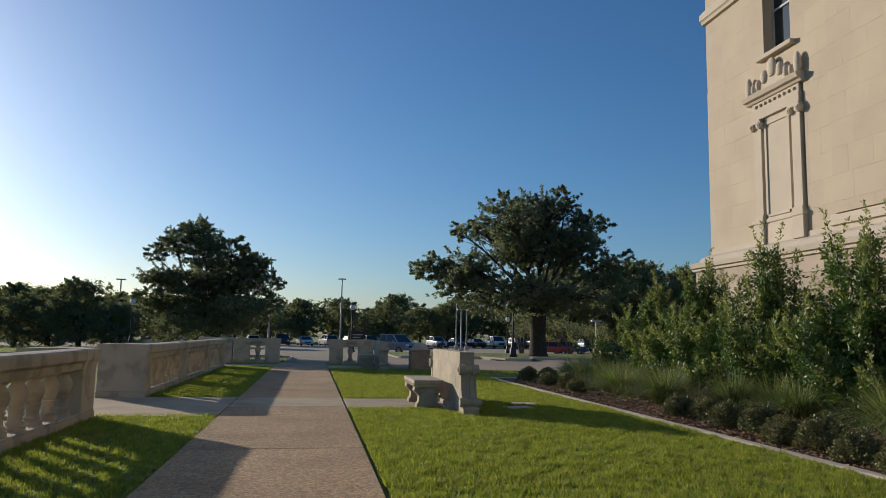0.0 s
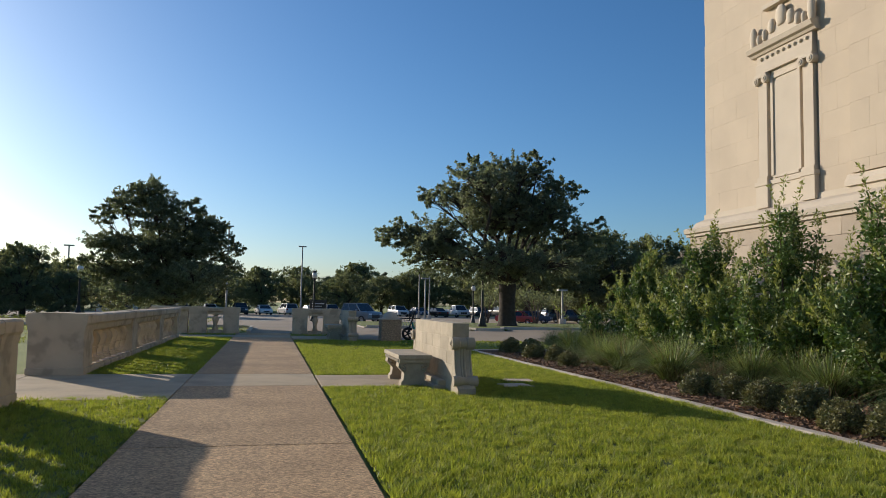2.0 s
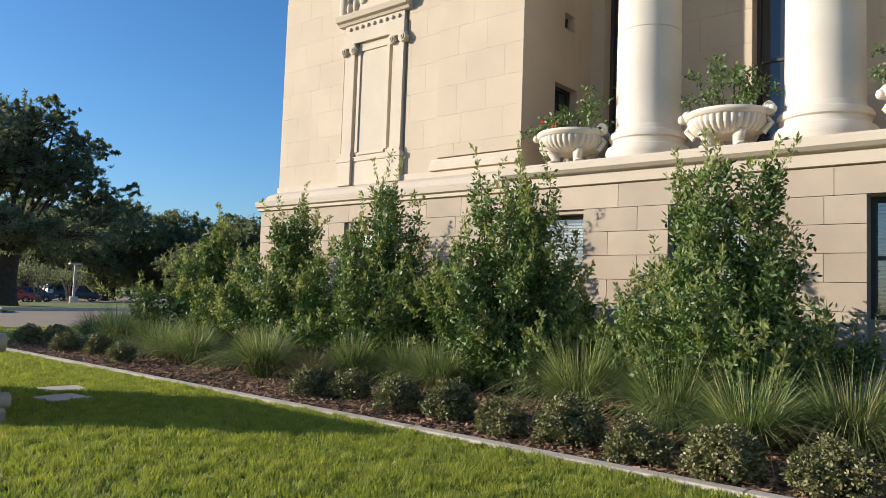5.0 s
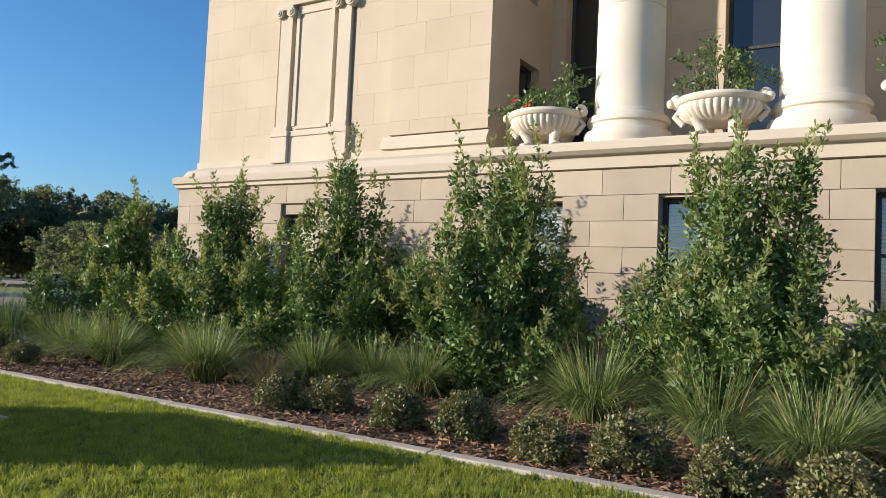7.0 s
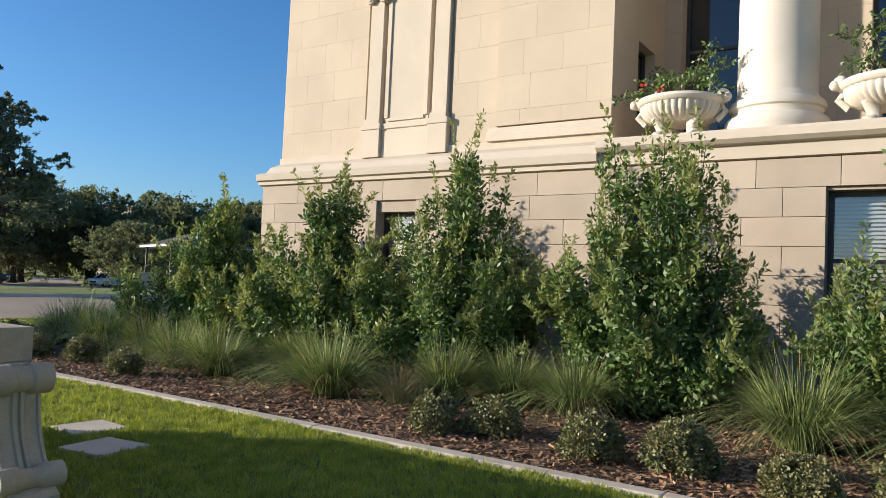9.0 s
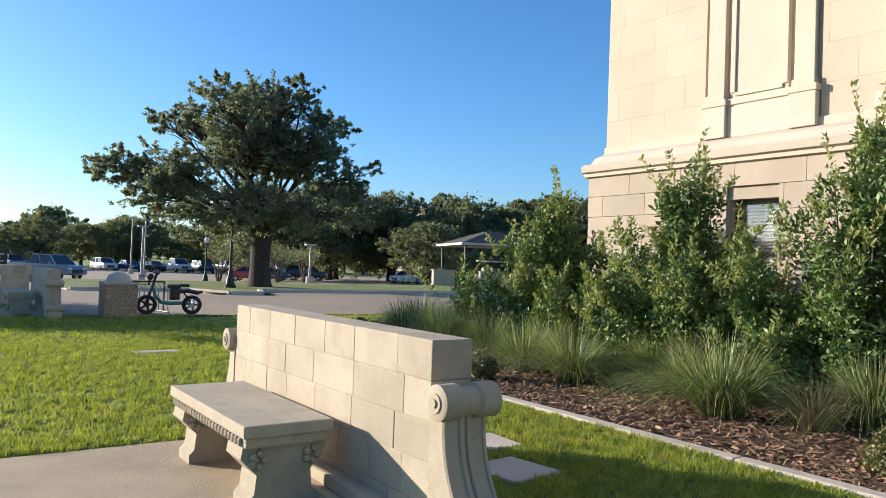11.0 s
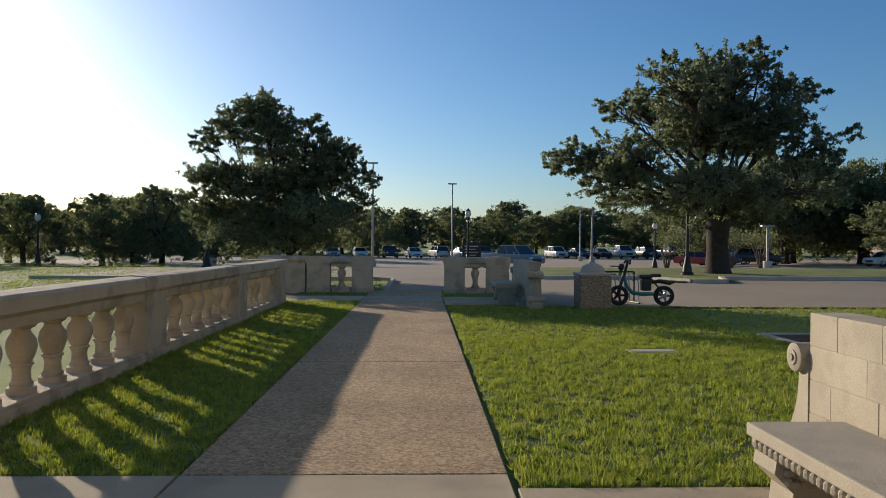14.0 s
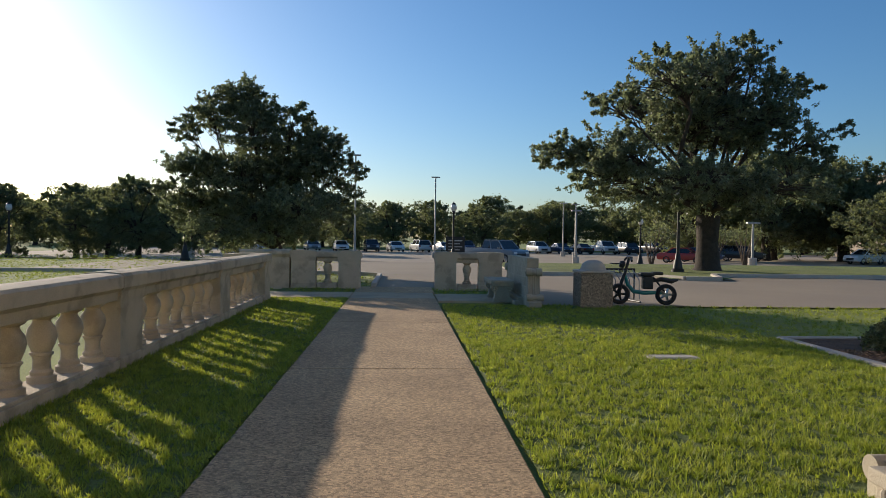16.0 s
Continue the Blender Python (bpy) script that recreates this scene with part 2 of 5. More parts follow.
def tube(bm, pts, radii, segs=8):
    """A round bar through points; radii one number or one a point."""
    pts = [Vector(p) for p in pts]
    if not isinstance(radii, (list, tuple)):
        radii = [radii] * len(pts)
    rings = []
    for i, p in enumerate(pts):
        d = (pts[min(i + 1, len(pts) - 1)] - pts[max(i - 1, 0)]).normalized()
        u = d.orthogonal().normalized() if i == 0 else (u - d * u.dot(d)).normalized()
        v = d.cross(u)
        rings.append([bm.verts.new(p + (u * math.cos(2 * math.pi * k / segs) + v * math.sin(2 * math.pi * k / segs)) * radii[i]) for k in range(segs)])
    for a, b in zip(rings, rings[1:]):
        for k in range(segs):
            bm.faces.new((a[k], a[(k + 1) % segs], b[(k + 1) % segs], b[k]))
    bm.faces.new(rings[0][::-1])
    bm.faces.new(rings[-1])
    return bm


def extrude(bm, outline, axis, lo, hi):
    """A flat outline of (u, v) drawn along an axis: x takes (y, z), y takes (x, z), z takes (x, y)."""
    def at(u, v, w):
        return {"x": (w, u, v), "y": (u, w, v), "z": (u, v, w)}[axis]
    a = [bm.verts.new(at(u, v, lo)) for u, v in outline]
    b = [bm.verts.new(at(u, v, hi)) for u, v in outline]
    k = len(outline)
    bm.faces.new(a[::-1])
    bm.faces.new(b)
    for i in range(k):
        bm.faces.new((a[i], a[(i + 1) % k], b[(i + 1) % k], b[i]))
    bmesh.ops.recalc_face_normals(bm, faces=bm.faces)
    return bm


def raw_mesh(name, verts, faces, material, smooth=False):
    """A mesh from arrays: verts n x 3, faces m x k."""
    me = bpy.data.meshes.new(name)
    verts = np.asarray(verts, dtype=np.float32)
    faces = np.asarray(faces, dtype=np.int32)
    m, k = faces.shape
    me.vertices.add(len(verts))
    me.vertices.foreach_set("co", verts.ravel())
    me.loops.add(m * k)
    me.loops.foreach_set("vertex_index", faces.ravel())
    me.polygons.add(m)
    me.polygons.foreach_set("loop_start", np.arange(0, m * k, k, dtype=np.int32))
    me.update(calc_edges=True)
    me.materials.append(material)
    if smooth:
        me.polygons.foreach_set("use_smooth", [True] * m)
    return me


def leaves(rng, centres, radii, per, size, aspect=0.5, up=0.0, squash=0.8, outward=0.6, loose=False):
    """Arrays of small folded leaves scattered in clumps."""
    c = np.repeat(np.asarray(centres, float), per, axis=0)
    r = np.repeat(np.asarray(radii, float), per)
    n = len(c)
    d = rng.normal(size=(n, 3))
    d /= np.linalg.norm(d, axis=1)[:, None]
    off = d * (r * (abs(rng.normal(size=n)) * 0.75 if loose else rng.random(n) ** 0.45))[:, None]
    off[:, 2] *= squash
    p = c + off
    a = rng.normal(size=(n, 3)) * 0.7 + d * outward
    a[:, 2] += up
    a /= np.linalg.norm(a, axis=1)[:, None]
    t = np.cross(a, rng.normal(size=(n, 3)))
    t /= np.linalg.norm(t, axis=1)[:, None]
    s = (size * (0.6 + 0.8 * rng.random(n)))[:, None]
    v = np.stack([p, p + a * s * 0.5 + t * s * aspect * 0.5, p + a * s, p + a * s * 0.5 - t * s * aspect * 0.5], 1)
    return v.reshape(-1, 3), np.arange(n * 4).reshape(-1, 4)


def blades(rng, pts, height, width, lean):
    """Arrays of grass blades in tufts of nine that lean together."""
    n = len(pts)
    wave = np.sin(pts[:, 0] * 9.1 + 1.7 * np.sin(pts[:, 1] * 5.3)) * np.sin(pts[:, 1] * 7.7 + 2.1 * np.sin(pts[:, 0] * 4.1))
    h = height * (0.5 + 0.8 * rng.random(n)) * (1 + 0.3 * wave) * (0.75 + 0.5 * np.repeat(rng.random(n // 9 + 1), 9)[:n])
    az = np.repeat(rng.random(n // 9 + 1), 9)[:n] * 2 * math.pi + rng.normal(size=n) * 0.7
    out = np.stack([np.cos(az), np.sin(az), np.zeros(n)], 1)
    side = np.stack([-np.sin(az), np.cos(az), np.zeros(n)], 1)
    tw = rng.random(n)[:, None] * 2 - 1
    side = side + out * tw
    le = (lean * rng.random(n) * h)[:, None]
    top = pts + out * le
    top[:, 2] += h
    w = (width * (0.6 + 0.8 * rng.random(n)))[:, None] * side * 0.5
    return np.stack([pts - w, pts + w, top], 1).reshape(-1, 3), np.arange(n * 3).reshape(-1, 3)


def gz(y):
    """Height of the land: level round the walk, lower on the far car park."""
    t = min(max((y - 48.0) / 28.0, 0.0), 1.0)
    return -0.8 * t * t * (3 - 2 * t)


def sheet(bm, x0, x1, y0, y1, dz):
    ys = [y0] + [y for y in (48, 52, 56, 60, 64, 68, 72, 76, 80, 120) if y0 < y < y1] + [y1]
    rows = [(bm.verts.new((x0, y, gz(y) + dz)), bm.verts.new((x1, y, gz(y) + dz))) for y in ys]
    for a, b in zip(rows, rows[1:]):
        bm.faces.new((a[0], a[1], b[1], b[0]))
    return bm


# ---------------------------------------------------------------- the land
solid("ground", sheet(B(), -900, 900, -300, 1500, -0.03), EARTH, "short mown turf reaching out to the trees", "ground", "structure")
solid("lawn_soil", sheet(B(), 0.75, 5.2, -10, 27.0, 0.0), SOIL, "dark soil under the mown lawn", "soil", "structure")
solid("lawn_strip_soil", sheet(B(), -3.1, -1.22, -10, 31.4, 0.0), SOIL, "dark soil under the grass strip by the balustrade", "soil", "structure")
bm = sheet(B(), 2.5, 70, 27.0, 39.0, 0.004)
sheet(bm, -0.75, 2.5, 31.9, 38.4, 0.004)
sheet(bm, -14, 4.6, 38.4, 60, 0.006)
solid("road", bm, DRIVE, "pinkish worn concrete drive with faint broad darker patches", "road", "structure")
solid("parking_lot", sheet(B(), -40, 120, 54, 128, 0.004), DRIVE, "broad sunlit concrete car park", "parking lot", "structure")
bm = sheet(B(), -80, -14, 58, 63, 0.004)
sheet(bm, -80, -14, 70, 76, 0.004)
solid("side_road", bm, DRIVE, "pale concrete park road curving by the trees", "road", "structure")
bm = sheet(B(), 4.6, 80, 39.0, 54, 0.05)
solid("island_lawn", bm, EARTH, "grass island under the big oak", "lawn", "structure")


def kerb_run(name, pts, w, h, label, dz=0.0, step=3.0):
    """A kerb of cast lengths along straight legs."""
    top = thing(name, 0, 0, 0, label, "kerb", kind="structure")
    for (xa, ya), (xb, yb) in zip(pts, pts[1:]):
        ln = math.hypot(xb - xa, yb - ya)
        k = max(1, round(ln / step))
        for i in range(k):
            ux, uy = (xb - xa) / ln, (yb - ya) / ln
            seg = B()
            box(seg, 0.004, ln / k - 0.004, -w / 2, w / 2, -0.1, h, 0.012)
            o = part("kerb_length", seg, KERB, top)
            o.matrix_basis = Matrix.Translation((xa + ux * ln / k * i, ya + uy * ln / k * i, gz(ya) + dz)) @ Matrix.Rotation(math.atan2(uy, ux), 4, "Z")


kerb_run("bed_edging", [(5.27, -8), (5.27, 22.2), (9.9, 22.2)], 0.13, 0.035, "narrow pale concrete edging round the mulched bed")
kerb_run("island_kerb", [(4.6, 54), (4.6, 39.0), (8.8, 39.0), (9.6, 36.6), (10.8, 36.6), (11.6, 39.0), (70, 39.0)], 0.18, 0.14, "low concrete kerb round the oak's grass island")
bm = sheet(B(), 9.0, 11.4, 36.7, 39.2, 0.06)
solid("kerb_nose_lawn", bm, EARTH, "grass tip of the island inside the kerb", "lawn", "structure")
kerb_run("gate_grass_kerb", [(-0.8, 32.0), (-0.8, 37.5), (-1.6, 38.4), (-14, 38.4)], 0.14, 0.1, "concrete kerb round the grass beside the gate")

# paved walk: aggregate lengths between smooth concrete bands
walk_top = thing("footpath", 0, 0, 0, "tan exposed-aggregate footpath with smooth concrete cross bands", "footpath", kind="structure")
for y0, y1, m, x0, x1 in [(-10, -4.1, AGGREGATE, -1.19, 0.7), (-4.09, 0.4, AGGREGATE, -1.19, 0.7), (0.41, 4.9, AGGREGATE, -1.19, 0.7), (4.91, 9.4, AGGREGATE, -1.19, 0.7), (9.41, 13.87, AGGREGATE, -1.19, 0.7),
                          (13.88, 15.66, PAVING, -1.19, 0.7), (15.67, 19.7, AGGREGATE, -1.19, 0.7), (19.71, 23.8, AGGREGATE, -1.19, 0.7), (23.81, 28.29, AGGREGATE, -1.19, 0.7),
                          (28.3, 29.9, PAVING, -1.19, 0.7), (29.91, 31.9, AGGREGATE, -1.19, 0.75),
                          (12.5, 15.66, PAVING, -3.6, -1.21), (12.5, 15.66, PAVING, -6.4, -3.61), (28.35, 29.9, PAVING, -3.6, -1.21), (28.35, 29.9, PAVING, -6.4, -3.61), (13.72, 15.42, PAVING, 0.73, 2.45), (27.7, 29.6, PAVING, 0.73, 2.4)]:
    seg = B()
    box(seg, x0, x1, y0 + 0.004, y1 - 0.004, -0.08, 0.014, 0.006)
    part("paving_slab", seg, m, walk_top)
for x, y, rz in [(3.66, 13.72, 8), (3.95, 14.4, -4)]:
    st = B()
    box(st, -0.22, 0.22, -0.22, 0.22, -0.05, 0.022, 0.012)
    o = solid("stepping_stone", st, KERB, "square grey concrete stepping stone sunk in the lawn", "paving stone")
    o.matrix_world = pose(x, y, 0, 0, 0, rz)
dr = B()
box(dr, -0.3, 0.3, -0.13, 0.13, -0.06, 0.016, 0.004)
box(dr, -0.25, 0.25, -0.09, 0.09, 0.0, 0.02)
o = solid("drain_cover", dr, KERB, "flat square drain cover set in the lawn", "drain cover")
o.matrix_world = pose(3.1, 20.55, 0)

# lawn blades
rng = np.random.default_rng(5)


def scatter(x0, x1, y0, y1, per):
    n = int((x1 - x0) * (y1 - y0) * per / 9)
    c = np.stack([x0 + (x1 - x0) * rng.random(n), y0 + (y1 - y0) * rng.random(n), np.zeros(n)], 1)
    p = np.repeat(c, 9, axis=0) + rng.normal(size=(n * 9, 3)) * (0.016, 0.016, 0)
    p[:, 0] = np.clip(p[:, 0], x0 - 0.01, x1 + 0.01)
    return p


near = np.concatenate([scatter(0.75, 5.19, 4.5, 9, 7000), scatter(0.75, 5.19, 9, 16, 6400), scatter(0.75, 5.19, 16, 22, 3600), scatter(0.75, 5.19, 22, 27, 1800), scatter(5.19, 12, 22.4, 27, 500),
                       scatter(0.75, 5.19, -4, 4.5, 200)])
keep = ~((near[:, 0] < 2.75) & (near[:, 1] > 13.7) & (near[:, 1] < 15.44)) & ~((near[:, 0] < 2.7) & (near[:, 1] > 27.2))
for x, y in ((3.66, 13.72), (3.95, 14.4), (3.1, 20.55)):
    keep &= ~((abs(near[:, 0] - x) < 0.24) & (abs(near[:, 1] - y) < 0.22))
near = near[keep]
strip = np.concatenate([scatter(-2.88, -1.2, 5, 12.68, 3600), scatter(-2.88, -1.2, 15.68, 22, 4200), scatter(-2.88, -1.2, 22, 28.3, 2400), scatter(-2.88, -1.2, 29.95, 31.3, 700), scatter(-2.88, -1.2, -4, 5, 200),
                        scatter(0.75, 2.4, 29.7, 31.3, 500)])
v, f = blades(rng, near, 0.042, 0.0085, 1.3)
tagged(new("lawn", raw_mesh("lawn", v, f, GRASS)), "bright green mown lawn lit from the side", "lawn", kind="stuff")
v, f = blades(rng, strip, 0.04, 0.0085, 1.3)
side = np.concatenate([scatter(-26, -3.3, 24, 57, 110), scatter(4.8, 34, 39.2, 50, 420), scatter(9.1, 11.3, 36.8, 39.2, 150), scatter(-13, -0.95, 32, 38.2, 90), scatter(12, 40, 22.4, 26.9, 60)])
v2, f2 = blades(rng, side, 0.038, 0.015, 1.3)
tagged(new("outer_lawn", raw_mesh("outer_lawn", v2, f2, GRASS)), "sunlit grass beyond the balustrade and under the oak", "lawn", kind="stuff")
tagged(new("grass_strip", raw_mesh("grass_strip", v, f, GRASS)), "green grass strip striped by baluster shadows", "lawn", kind="stuff")


# ---------------------------------------------------------------- balustrade
BAL_PROF = [(0.125, 0.0), (0.125, 0.045), (0.095, 0.055), (0.1, 0.08), (0.08, 0.1), (0.075, 0.16), (0.085, 0.2), (0.1, 0.205), (0.1, 0.225), (0.085, 0.23), (0.115, 0.29), (0.132, 0.345), (0.12, 0.4), (0.08, 0.45), (0.078, 0.47), (0.11, 0.485), (0.125, 0.495), (0.125, 0.52)]
baluster_mesh = mesh_of(lathe(B(), BAL_PROF, 14), "baluster", CAST, True)
BX = -3.02          # middle line of the balustrade


def balustrade_bay(name, x, y0, y1, pitch, rz=0.0, label="weathered cast-stone balustrade with turned balusters"):
    """A bay that runs along its own y from 0 to y1 - y0: plinth, balusters and rail."""
    ln = y1 - y0
    t = thing(name, x, y0, 0, label, "balustrade", "bays of the balustrade", rz=rz)
    b = B()
    box(b, -0.17, 0.17, 0, ln, -0.05, 0.1, 0.01)
    box(b, -0.15, 0.15, 0, ln, 0.1, 0.13, 0.006)
    part("plinth", b, CAST, t)
    b = B()
    extrude(b, [(-0.14, 0.695), (0.14, 0.695), (0.15, 0.78), (0.2, 0.82), (0.2, 0.93), (0.17, 0.955), (0, 0.97), (-0.17, 0.955), (-0.2, 0.93), (-0.2, 0.82), (-0.15, 0.78)], "y", -0.02, ln + 0.02)
    part("rail", b, CAST, t)
    k = max(1, round(ln / pitch))
    for i in range(k):
        o = part("baluster", baluster_mesh, CAST, t)
        o.matrix_basis = Matrix.LocRotScale((0, ln * (i + 0.5) / k, 0.13), None, (0.9, 0.9, 1.1))
    return t


def pier(name, x, y0, y1, depth=0.42, top=0.985):
    t = thing(name, x, (y0 + y1) / 2, 0, "square cast-stone balustrade pier with a sunk panel", "pier", "piers of the balustrade")
    h = (y1 - y0) / 2
    b = B()
    box(b, -depth / 2 + 0.03, depth / 2 - 0.03, -h, h, -0.05, 0.12, 0.012)
    part("base", b, CAST, t)
    b = B()
    box(b, -depth / 2 + 0.045, depth / 2 - 0.045, -h + 0.01, h - 0.01, 0.12, 0.72, 0.008)
    part("shaft", b, CAST, t)
    b = B()
    w = depth / 2
    extrude(b, [(-w + 0.04, 0.7), (w - 0.04, 0.7), (w - 0.03, 0.78), (w - 0.005, 0.82), (w - 0.005, top - 0.05), (w - 0.03, top - 0.02), (0, top - 0.005), (-w + 0.03, top - 0.02), (-w + 0.005, top - 0.05), (-w + 0.005, 0.82), (-w + 0.03, 0.78)], "y", -h - 0.002, h + 0.002)
    part("cap", b, CAST, t)
    return t


def solid_wall(name, x, y0, y1, top=0.985):
    t = thing(name, x, y0, 0, "plain cast-stone parapet wall between balustrade piers", "parapet wall", "plain walls of the balustrade")
    ln = y1 - y0
    b = B()
    box(b, -0.16, 0.16, 0, ln, -0.05, 0.81, 0.01)
    part("body", b, CAST, t)
    b = B()
    extrude(b, [(-0.16, 0.8), (0.16, 0.8), (0.23, 0.87), (0.23, top - 0.05), (0.19, top), (-0.19, top), (-0.23, top - 0.05), (-0.23, 0.87)], "y", -0.01, ln + 0.01)
    part("coping", b, CAST, t)
    return t


for a, b_ in [(-6.2, -2.2), (-1.7, 2.3), (2.8, 6.8), (7.3, 11.8)]:
    balustrade_bay("balustrade", BX, a, b_, 0.5)
for a in (-2.2, 2.3, 6.8):
    pier("balustrade_pier", BX, a, a + 0.5)
for a in (19.65, 23.7):
    pier("balustrade_pier", BX, a, a + 0.65)
for a, b_ in [(16.15, 19.65), (20.3, 23.7), (24.35, 27.4)]:
    balustrade_bay("balustrade", BX, a, b_, 0.5)
# broad end piers where the cross bands run out through the balustrade
for a in (11.8, 15.5, 27.4):
    pier("end_pier", BX - 0.24, a, a + 0.6, 0.9)
o = solid_wall("parapet_wall", 0, 0, 1.25)
o.matrix_world = pose(-4.2, 31.5, 0, 0, 0, -90)
# gate walls across the path
for sx, x0 in ((-1, -1.09), (1, 0.78)):
    pier("gate_pier", x0 + sx * 0.32, 31.25, 31.75, 0.64, 0.99)
    balustrade_bay("gate_balustrade", x0 + sx * 0.64, 31.5, 31.5 + 0.5, 0.5, rz=-90 if sx > 0 else 90, label="short cast-stone balustrade beside the gate opening")
    pier("gate_pier", x0 + sx * (0.64 + 0.5 + 0.36), 31.3, 31.7, 0.7, 0.99)


# ---------------------------------------------------------------- stone benches
def console_reach(z):
    """How far the end bracket stands out at a height: a sweeping curve that flares to the foot."""
    q = min(max((z - 0.14) / 0.5, 0.0), 1.0)
    return 0.1 + 0.2 * (1 - q) ** 2.4


def scroll_console(bm, s):
    """The end bracket: outline in (outward, up), drawn across the wall's thickness."""
    pts = [(0.0, 0.0), (0.36, 0.0), (0.36, 0.1)]
    for i in range(11):
        z = 0.14 + 0.05 * i
        pts.append((console_reach(z), z))
    pts += [(0.1, 0.7), (0.0, 0.7)]
    return extrude(bm, [(s * u, v) for u, v in pts], "x", -0.125, 0.125)


def high_back_bench(x, y):
    """Long back wall of ashlar with scrolled ends, and a carved seat before it. Origin: foot of the back's near corner."""
    t = thing("stone_bench", x, y, 0, "carved limestone bench with block back and scrolled ends", "bench", "stone benches by the footpath")
    L, TH, H = 2.68, 0.235, 0.965
    core = B()
    box(core, 0.003, TH - 0.003, 0.012, L - 0.012, -0.05, H - 0.012)
    back = part("backrest", core, BENCH_STONE, t)
    rows = [(0.0, 0.19), (0.19, 0.385), (0.385, 0.575), (0.575, 0.77), (0.77, H)]
    rb = random.Random(4)
    for k, (z0, z1) in enumerate(rows):
        cuts = [0.0]
        while cuts[-1] < L - 0.62:
            cuts.append(cuts[-1] + (0.24 if k % 2 and len(cuts) == 1 else rb.uniform(0.3, 0.56)))
        cuts.append(L)
        for a, c in zip(cuts, cuts[1:]):
            bl = B()
            box(bl, -rb.uniform(0, 0.003), TH, a + 0.0017, c - 0.0017, z0 + 0.0014, z1 - 0.0014, 0.005)
            part("stone_block", bl, BENCH_STONE, back)
    for s, yy in ((-1, -0.005), (1, L + 0.005)):
        b = B()
        scroll_console(b, s)
        for k, rr in ((-0.112, 0.013), (-0.02, 0.017), (0.02, 0.017), (0.112, 0.013)):
            tube(b, [(k, s * (console_reach(0.16 + 0.05 * q) + 0.002), 0.16 + 0.05 * q) for q in range(11)], rr, 6)
        o = part("console", b, BENCH_STONE, t, smooth=True)
        o.matrix_basis = Matrix.Translation((TH / 2, yy, 0))
        b = B()
        tube(b, [(-0.165, 0, 0), (-0.158, 0, 0), (-0.09, 0, 0), (-0.055, 0, 0), (-0.042, 0, 0), (0.042, 0, 0), (0.055, 0, 0), (0.09, 0, 0), (0.158, 0, 0), (0.165, 0, 0)], [0.07, 0.085, 0.085, 0.085, 0.07, 0.07, 0.085, 0.085, 0.085, 0.07], 18)
        tube(b, [(-0.172, 0, 0), (0.172, 0, 0)], 0.045, 12)
        tube(b, [(-0.18, 0, 0), (0.18, 0, 0)], 0.02, 10)
        o = part("scroll", b, BENCH_STONE, t, smooth=True)
        o.matrix_basis = Matrix.Translation((TH / 2, yy + s * 0.1, 0.69))
        b = B()
        tube(b, [(-0.17, 0, 0), (-0.06, 0, 0), (-0.04, 0, 0), (0.04, 0, 0), (0.06, 0, 0), (0.17, 0, 0)], [0.07, 0.07, 0.055, 0.055, 0.07, 0.07], 16)
        o = part("foot_scroll", b, BENCH_STONE, t, smooth=True)
        o.matrix_basis = Matrix.Translation((TH / 2, yy + s * 0.27, 0.19))
    b = B()
    box(b, -0.18, 0.0, 0.35, L - 0.35, -0.02, 0.07, 0.012)
    box(b, -0.11, 0.0, 0.35, L - 0.35, 0.07, 0.14, 0.012)
    part("step", b, BENCH_STONE, t)
    # seat: slab with a moulded rim and a row of carved leaves, on two shaped supports
    x0, x1, y0, y1 = -0.63, -0.13, 0.73, 2.11
    b = B()
    box(b, x0, x1, y0, y1, 0.405, 0.47, 0.01)
    box(b, x0 + 0.02, x1 - 0.02, y0 + 0.02, y1 - 0.02, 0.35, 0.41, 0.012)
    seat = part("seat", b, BENCH_STONE, t)
    b = B()
    k = 24
    for i in range(k):
        yy = y0 + 0.06 + (y1 - y0 - 0.12) * (i + 0.5) / k
        lathe(b, [(0.012, 0.356), (0.02, 0.365), (0.02, 0.39), (0.012, 0.402)], 8, x0 + 0.018, yy)
    part("carved_edge", b, BENCH_STONE, seat)
    for yy in (y0 + 0.17, y1 - 0.17):
        b = B()
        out = [(x0 + 0.06, 0), (x1 - 0.05, 0), (x1 - 0.05, 0.07), (x1 - 0.09, 0.1), (x1 - 0.1, 0.2), (x1 - 0.06, 0.27), (x1 - 0.02, 0.3), (x1 - 0.02, 0.35), (x0 + 0.02, 0.35), (x0 + 0.01, 0.29), (x0 + 0.05, 0.25), (x0 + 0.1, 0.2), (x0 + 0.09, 0.1), (x0 + 0.06, 0.07)]
        extrude(b, out, "y", yy - 0.11, yy + 0.11)
        leg = part("support", b, BENCH_STONE, t)
        b = B()
        for u in (x0 + 0.1, x1 - 0.1):
            for w in (-0.115, 0.115):
                for q in range(5):
                    a = q * 1.25
                    bmesh.ops.create_icosphere(b, subdivisions=1, radius=0.026, matrix=Matrix.Translation((u + 0.035 * math.cos(a), yy + w, 0.28 + 0.035 * math.sin(a))))
        part("carving", b, BENCH_STONE, leg)
    return t


bench = high_back_bench(2.455, 12.93)
copy_thing(bench, pose(2.47, 26.85, 0))


